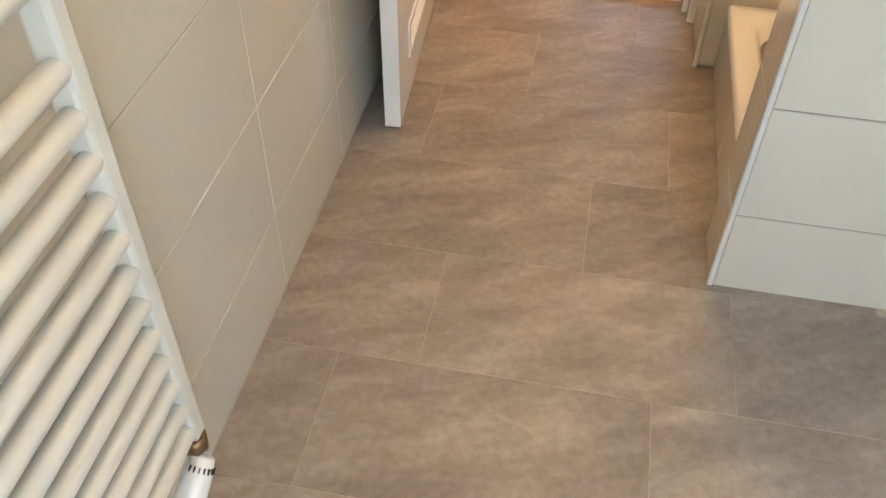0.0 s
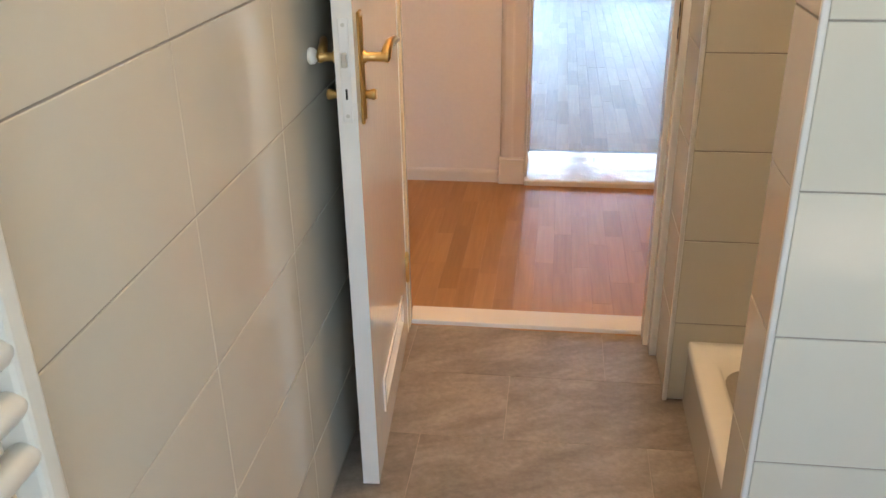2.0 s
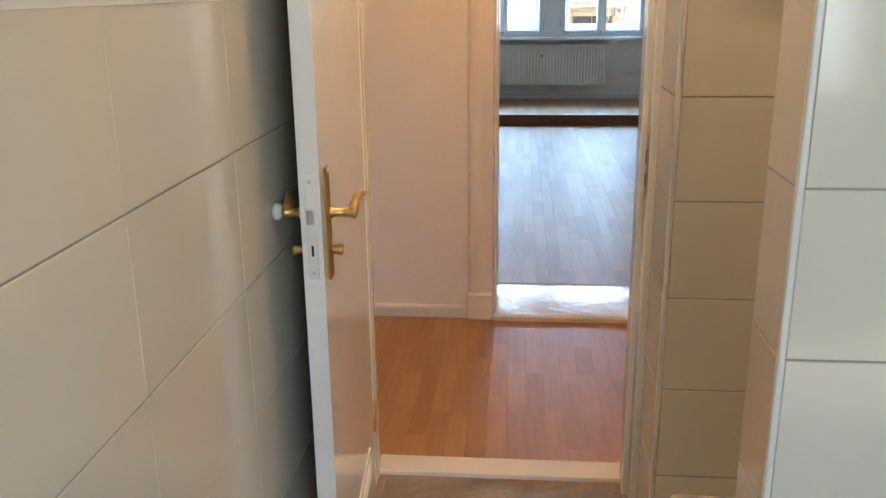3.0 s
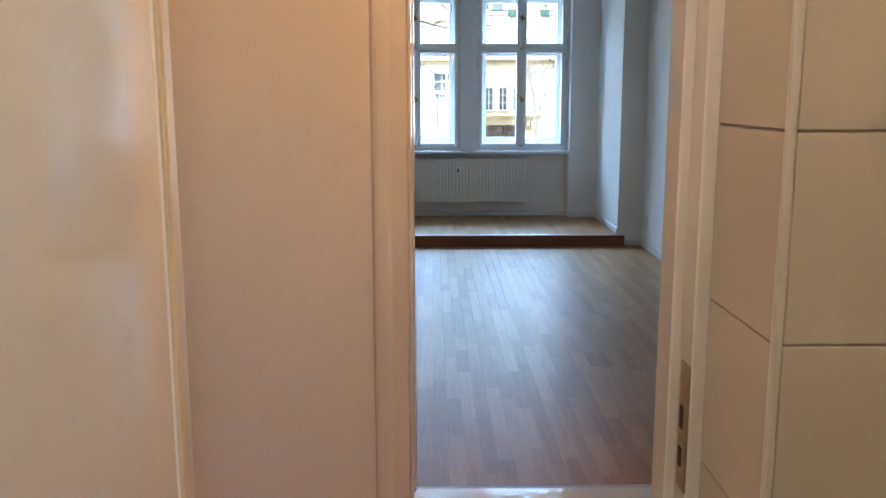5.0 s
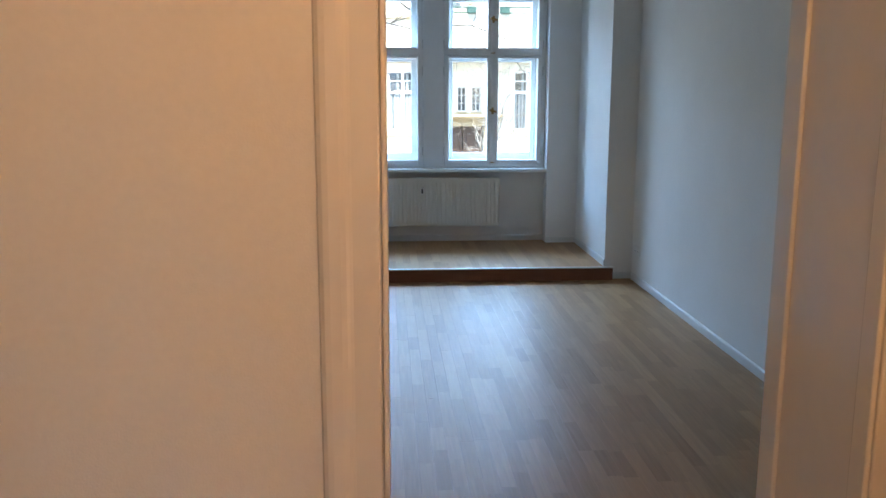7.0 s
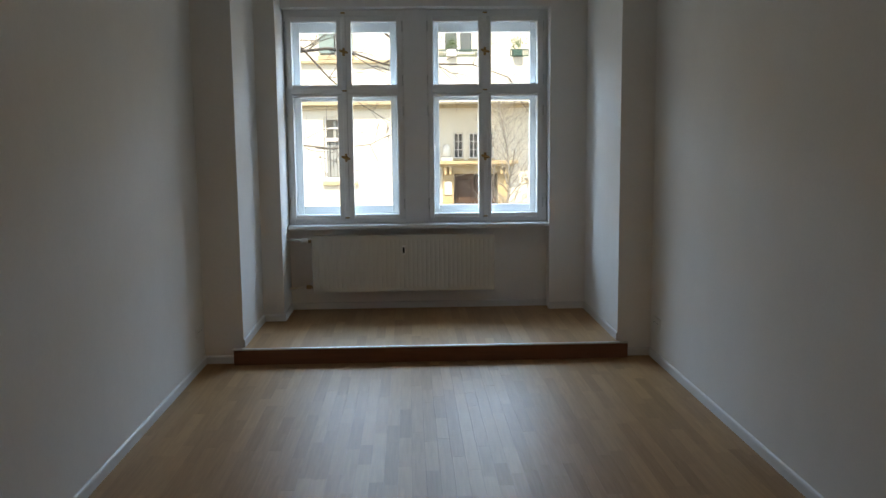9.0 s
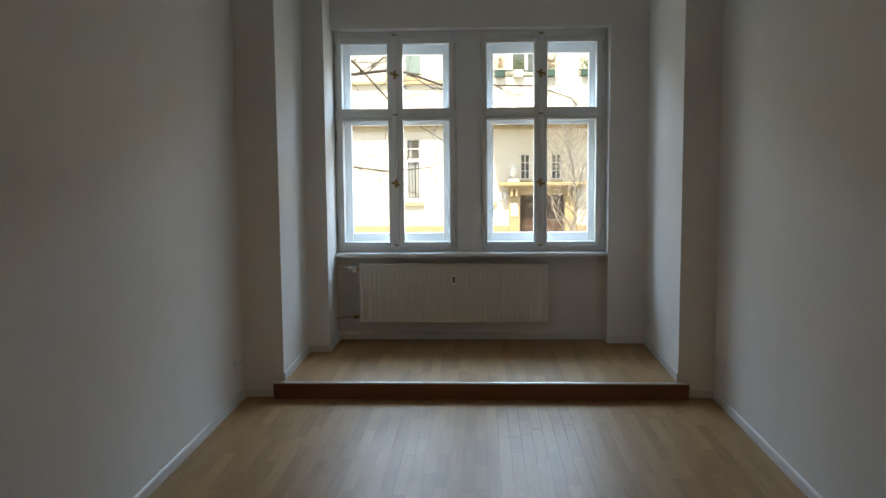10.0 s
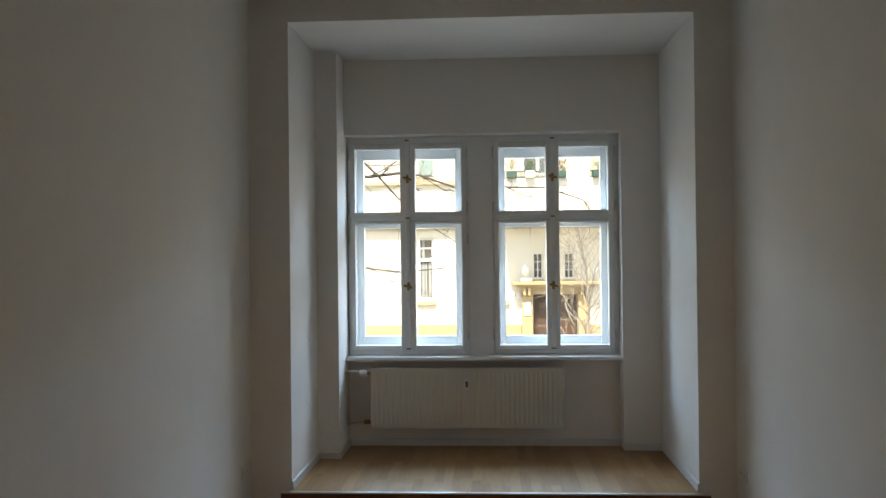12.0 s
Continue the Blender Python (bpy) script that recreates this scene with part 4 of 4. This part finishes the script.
for xa, xb in ((DXA + 0.03, 2.80), (2.825, DXB - 0.03)):
    d = part("door", boxes((xa, xb, FY + 0.2, FY + 0.26, GZ + 0.02, DZ)), DOORWOOD, house, "dark brown double house door")
    for za, zb in ((-1.55, -0.75), (-0.6, 0.4)):
        part("panel", boxes((xa + 0.1, xb - 0.1, FY + 0.17, FY + 0.2, za, zb), bevel=0.012), DOORWOOD, d)
part("notice_board", boxes((1.90, 2.10, FY - 0.17, FY - 0.142, -0.02, 0.36), bevel=0.006), SIGN, house, "pale framed notice beside the door")
orn = lathe(bmesh.new(), ((0.05, 0), (0.10, 0.04), (0.130, 0.13), (0.125, 0.24), (0.085, 0.33), (0.03, 0.38), (0.004, 0.39)), (1.97, FY - 0.10, 1.08), "Z", 20)
box(orn, 1.80, 2.14, FY - 0.24, FY - 0.002, 0.967, 1.085, 0.02)
part("ornament", orn, SIGN, house, "white stone finial above the entrance cornice")
for (sx, sz, sgw, glyph) in ((1.66, 0.56, 0.24, "1"), (3.96, 1.25, 0.16, "1")):
    s = part("number_sign", boxes((sx - sgw / 2, sx + sgw / 2, FY - 0.05, FY - 0.002, sz - 0.11, sz + 0.11), bevel=0.008), SIGN, house, "white enamel house number sign")
    cu = bpy.data.curves.new("numeral", "FONT")
    cu.body, cu.size, cu.align_x, cu.align_y, cu.extrude = glyph, 0.17, "CENTER", "CENTER", 0.002
    tmp = bpy.data.objects.new("numeral_source", cu)
    me = bpy.data.meshes.new_from_object(tmp)
    bpy.data.objects.remove(tmp)
    me.transform(Matrix.Translation((sx, FY - 0.054, sz)) @ Matrix.Rotation(radians(90), 4, "X"))
    me.materials.clear()
    me.materials.append(INK)
    num = new("numeral", me)
    num.parent = s
    num.matrix_parent_inverse = s.matrix_world.inverted()
# balcony over the entrance
bal = part("balcony", boxes((1.25, 4.75, FY - 1.25, FY, 2.62, 2.80), (1.25, 4.75, FY - 1.25, FY - 1.13, 2.80, 3.86), (1.25, 1.37, FY - 1.13, FY, 2.80, 3.86), (4.63, 4.75, FY - 1.13, FY, 2.80, 3.86), bevel=0.015), RENDER, house, "rendered balcony over the entrance")
for ra, rb in ((1.3, 3.06), (3.70, 4.7)):
    bm = boxes((ra, rb, FY - 1.22, FY - 1.17, 4.03, 4.07), (ra, rb, FY - 1.22, FY - 1.17, 3.86, 3.90))
    for k in range(int((rb - ra) / 0.055)):
        box(bm, ra + k * 0.055, ra + 0.030 + k * 0.055, FY - 1.205, FY - 1.185, 3.88, 4.05)
    part("railing", bm, GREEN, bal, "green painted balcony railing")
for xc in (1.55, 2.06, 2.93, 3.90):
    part("planter", boxes((xc - 0.13, xc + 0.13, FY - 1.42, FY - 1.23, 3.86, 4.05), bevel=0.015), GREEN if xc != 2.06 else SIGN, bal, "balcony flower box")
    rng = random.Random(int(xc * 100))
    bm, bf2 = bmesh.new(), bmesh.new()
    for k in range(160):
        p = Vector((xc + rng.gauss(0, 0.10), FY - 1.33 + rng.gauss(0, 0.07), 4.08 + abs(rng.gauss(0, 0.20))))
        d = Vector((rng.uniform(-1, 1), rng.uniform(-1, 1), rng.uniform(-0.4, 1))).normalized() * 0.055
        e = d.orthogonal().normalized() * 0.022
        tgt = bf2 if (k % 3 == 0 and xc in (2.93, 1.55)) else bm
        tgt.faces.new([tgt.verts.new(q) for q in (p, p + d * 0.5 + e, p + d, p + d * 0.5 - e)])
    tagged(part("plant", bm, LEAF, bal, "green balcony plant"), kind="stuff")
    if len(bf2.faces):
        tagged(part("blossom", bf2, FLOWER, bal, "red balcony blossom"), kind="stuff")
    else:
        bf2.free()
shut = part("shutter", boxes((-1.70, -1.26, FY - 0.05, FY - 0.004, 4.10, 5.85), (-1.14, -0.72, FY - 0.05, FY - 0.004, 4.10, 5.85), bevel=0.01), SHUTTER, house, "grey-green window shutters")


def grow(bm, rng, p, d, r, length, depth, droop=0.0):
    """A limb that tapers, wanders and forks into finer twigs."""
    pts, rad_, n = [Vector(p)], [r], 5
    for i in range(n):
        d = (d + Vector((rng.gauss(0, 0.13), rng.gauss(0, 0.13), rng.gauss(0, 0.10) - droop))).normalized()
        pts.append(pts[-1] + d * length / n)
        rad_.append(max(r * (1 - 0.55 * (i + 1) / n), 0.0036))
    tube(bm, pts, rad_, 5 if depth < 2 else 8)
    if depth > 0:
        for k in range(3):
            i = rng.randint(1, n)
            side = Vector((rng.gauss(0, 1), rng.gauss(0, 0.6), rng.gauss(0.35, 0.6))).normalized()
            grow(bm, rng, pts[i], (d * 0.75 + side * 0.75).normalized(), max(rad_[i] * 0.62, 0.004), length * rng.uniform(0.45, 0.7), depth - 1, droop)


def bare_tree(name, at, height, r, seed, label, limbs=9, depth=2, spread=0.9, bark=None):
    bark = bark or BARK
    rng = random.Random(seed)
    t = thing(name, at, label, "tree", "street trees")
    x, y, z = at
    pts = [(x + rng.gauss(0, 0.02) * k, y + rng.gauss(0, 0.02) * k, z + height * k / 7) for k in range(8)]
    part("trunk", tube(bmesh.new(), pts, [r * (1 - 0.82 * k / 7) for k in range(8)], 12), bark, t)
    bm = bmesh.new()
    for k in range(limbs):
        f = 0.27 + 0.71 * k / limbs
        i = int(f * 7)
        p = Vector(pts[i]).lerp(Vector(pts[min(i + 1, 7)]), f * 7 - i)
        a = k * 2.4 + rng.uniform(-0.4, 0.4)
        grow(bm, rng, p, Vector((math.cos(a) * spread, math.sin(a) * spread, rng.uniform(0.55, 1.0))).normalized(), r * (1 - f) * 0.28 + 0.005, height * (0.30 - 0.19 * f), depth)
    part("crown", bm, bark, t, "bare winter twigs")
    return t


bare_tree("young_tree", (3.02, 24.0, GZ - 0.01), 4.6, 0.05, 5, "slender young street tree with bare branches", 40, 2, 0.62, BARK_PALE)
st = thing("street_tree", (-3.4, 17.2, GZ - 0.01), "old street tree with bare spreading limbs", "tree", "street trees")
part("trunk", tube(bmesh.new(), [(-3.4, 17.2, GZ - 0.01), (-3.38, 17.2, -0.4), (-3.3, 17.15, 1.2), (-3.25, 17.1, 2.6), (-3.4, 17.1, 4.2), (-3.3, 17.1, 6.0)], [0.24, 0.19, 0.17, 0.14, 0.10, 0.04], 14), BARK, st)
rng = random.Random(3)
for limb_pts, r in (([(-3.27, 17.12, 2.3), (-2.2, 17.05, 2.85), (-1.3, 17, 2.93), (-0.74, 17, 2.87), (-0.26, 17, 2.92), (0.0, 17, 2.885), (0.51, 17, 2.70), (0.9, 17, 2.62)], 0.036),
                    ([(-3.3, 17.1, 3.4), (-2.2, 17, 3.9), (-1.3, 17, 3.5), (-0.75, 17, 3.04), (-0.58, 17, 2.87), (-0.26, 17, 2.51), (0.1, 17, 2.2)], 0.030),
                    ([(-3.3, 17.1, 1.3), (-2.0, 17, 1.72), (-1.2, 17, 1.63), (-0.74, 17, 1.57), (-0.24, 17, 1.51), (0.3, 17.1, 1.56)], 0.022),
                    ([(-3.35, 17.1, 4.1), (-1.6, 17.3, 4.3), (0.1, 17.3, 3.5), (0.8, 17.2, 2.95), (1.24, 17.1, 2.70), (1.79, 17, 2.68), (2.3, 17, 2.5)], 0.026)):
    bm = tube(bmesh.new(), limb_pts, [r * (1 - 0.72 * k / (len(limb_pts) - 1)) for k in range(len(limb_pts))], 8)
    for k in range(2, len(limb_pts)):
        for j in range(2):
            grow(bm, rng, limb_pts[k], Vector((0.9, rng.gauss(0, 0.4), rng.gauss(0, 0.75))).normalized(), r * 0.26, rng.uniform(0.35, 0.75), 2 if j else 1)
    part("limb", bm, BARK, st, "bare spreading limb")

# ---- pieces: wall tiles ----
TILE_MESH = {}


def tile_mesh(w, h):
    """A glazed tile, 8 mm thick, with softened edges, lying in xz and facing -y."""
    key = (round(w, 3), round(h, 3))
    if key not in TILE_MESH:
        c = 0.0012
        bm = bmesh.new()
        lay = [((0, w), (0, h), 0.0), ((0, w), (0, h), -0.0068), ((c, w - c), (c, h - c), -0.008)]
        rows = [[bm.verts.new((x, y, z)) for x, z in ((xs[0], zs_[0]), (xs[1], zs_[0]), (xs[1], zs_[1]), (xs[0], zs_[1]))] for xs, zs_, y in lay]
        for a, b in zip(rows, rows[1:]):
            for k in range(4):
                bm.faces.new((a[k], a[(k + 1) % 4], b[(k + 1) % 4], b[k]))
        bm.faces.new(rows[-1])
        TILE_MESH[key] = mesh_of("tile", bm, TILE)
    return TILE_MESH[key]


def tile_field(name, us, zs_, m, label, gap=0.003):
    """A tiled face: a grout bed, and a tile object for each cell; m turns local x, z into the wall's face (tiles face local -y)."""
    bed = setting(name, boxes((us[0], us[-1], -0.0055, 0.0, zs_[0], zs_[-1])), GROUT, label, "wall tiles")
    bed.matrix_world = m
    rng = random.Random(len(us) * 7 + len(zs_))
    for a, b in zip(us, us[1:]):
        for c, d in zip(zs_, zs_[1:]):
            t = new("tile", tile_mesh(b - a - 0.0014, d - c - gap))
            t.parent = bed
            t.matrix_basis = Matrix.Translation((a + 0.0007, rng.uniform(-0.0003, 0.0003), c + gap / 2)) @ Matrix.Rotation(rng.uniform(-0.0006, 0.0006), 4, "X")
    return bed


TZ = [0.0, 0.203, 0.458, 0.713, 0.969, 1.225, 1.482]
SZ = [0.0, 0.008, 0.256, 0.505, 0.753, 1.0, 1.248, 1.496, 1.744, 1.992][1:]
ys = sorted([1.964 + 0.43 * k for k in range(-6, 3)])
ys = [-0.9] + ys + [BY - 0.022]
# on the side wall local x runs along -y so that tiles face +x
tile_field("tiles_side_wall", [-y for y in ys[::-1]], TZ, pose(LW - 0.008, 0, 0) @ Matrix(((0, -1, 0, 0), (-1, 0, 0, 0), (0, 0, 1, 0), (0, 0, 0, 1))), "cream glazed wall tiles with grey joints")
tile_field("tiles_partition_front", [PX + 0.009, PX + 0.43, PX + 0.86, 2.3], TZ, pose(0, PY0 + 0.008, 0), "cream glazed wall tiles")
tile_field("tiles_partition_edge", [-PY1, -(PY0 + 0.009)], TZ, pose(PX + 0.008, 0, 0, 0, 0, -90), "cream glazed tiles on the partition's edge")
tile_field("tiles_shower_back", [SX + 0.009, 1.14, 1.57, 1.9], SZ, pose(0, SY + 0.008, 0), "cream glazed tiles behind the shower")
tile_field("tiles_shower_return", [-(BY - 0.02), -(SY + 0.009)], SZ, pose(SX + 0.008, 0, 0, 0, 0, -90), "cream glazed tiles beside the door")
tile_field("tiles_tray_plinth", [-SY + 0.002, -(PY1 + 0.28), -PY1], [0.0, 0.168], pose(TXA + 0.010, 0, 0, 0, 0, -90), "cream tiled plinth of the shower tray")
tile_field("tiles_partition_back", [-1.9, -1.47, -1.04, -PX - 0.003], SZ, pose(0, PY1 - 0.004, 0, 0, 0, 180), "cream glazed tiles inside the shower")

# ---- pieces: floor tiles ----
ROW_Y = [-0.9, -0.66, -0.35, -0.04, 0.27, 0.58, 0.89, 1.203, 1.513, 1.815, 2.127, 2.44, 2.765, 3.075, 3.360]
ROW_X = [0.30, 0.12, 0.51, 0.2, 0.4, 0.05, 0.51, 0.31, 0.207, 0.365, 0.662, 0.232, 0.460, 0.745]
slab_meshes = {}
for (ya, yb2), off in zip(zip(ROW_Y, ROW_Y[1:]), ROW_X):
    cuts = sorted({LW, 2.3, *[off + 0.61 * k for k in range(-2, 5) if LW + 0.02 < off + 0.61 * k < 2.28]})
    for xa, xb in zip(cuts, cuts[1:]):
        if ya > 2.1 and xa > 0.97:
            continue
        key = (round(xb - xa, 3), round(yb2 - ya, 3))
        if key not in slab_meshes:
            slab_meshes[key] = mesh_of("floor_tile", boxes((0.0007, key[0] - 0.0007, 0.0007, key[1] - 0.0007, -0.009, 0.0), bevel=0.0006), SLATE)
        t = new("floor_tile", slab_meshes[key])
        t.parent = bath_floor
        t.location = (xa, ya, 0)

# ---- pieces: parquet strips ----
STRIP = 0.0695
strip_unit = mesh_of("parquet_strip", boxes((0.00025, STRIP - 0.00025, 0.0004, 0.9996, -0.012, 0.0), bevel=0.0), OAK)


def parquet(floor, x0, x1, y0, y1, z, seed, near):
    """Oak strips along y; those with near(y) true are objects, at most 300, the rest one joined mesh."""
    rng = random.Random(seed)
    verts, faces, made = [], [], 0
    x = x0
    while x < x1 - 0.002:
        w = min(STRIP, x1 - x)
        y = y0 - rng.uniform(0, 0.5)
        while y < y1:
            e = y + rng.choice((0.28, 0.36, 0.42, 0.5, 0.58, 0.7))
            a, b = max(y, y0), min(e, y1)
            if b - a > 0.004:
                dz = rng.uniform(-0.00015, 0.00015)
                if near(a) and made < 300:
                    s = new("parquet_strip", strip_unit)
                    s.parent = floor
                    s.location, s.scale = (x, a, z + dz), (w / STRIP, b - a, 1)
                    made += 1
                else:
                    n = len(verts)
                    g = 0.0003
                    verts += [(px, py, pz) for pz in (z + dz - 0.012, z + dz) for px, py in ((x + g, a + g), (x + w - g, a + g), (x + w - g, b - g), (x + g, b - g))]
                    faces += [(n + 4, n + 5, n + 6, n + 7), (n, n + 1, n + 5, n + 4), (n + 1, n + 2, n + 6, n + 5), (n + 2, n + 3, n + 7, n + 6), (n + 3, n, n + 4, n + 7)]
            y = e
        x += STRIP
    if verts:
        me = bpy.data.meshes.new("parquet_strips")
        me.from_pydata(verts, [], faces)
        me.materials.append(OAK)
        ob = tagged(new("parquet_strips", me), "oak parquet strips further off", kind="stuff")
        ob.parent = floor


parquet(hall_floor, -0.6, 1.5, HY - 0.01, HW, 0.0, 11, lambda y: True)
parquet(hall_floor, 1.5, 2.45, HY - 0.01, HW, 0.0, 12, lambda y: False)
parquet(hall_floor, -1.7, -0.6, HY - 0.01, HW, 0.0, 13, lambda y: False)
parquet(room_floor, RX0, RX1, RY - 0.01, AY, 0.0, 14, lambda y: 6.6 < y < 9.2)
parquet(alcove_floor, AX0, AX1, AY - 0.052, NB, AZ, 15, lambda y: True)
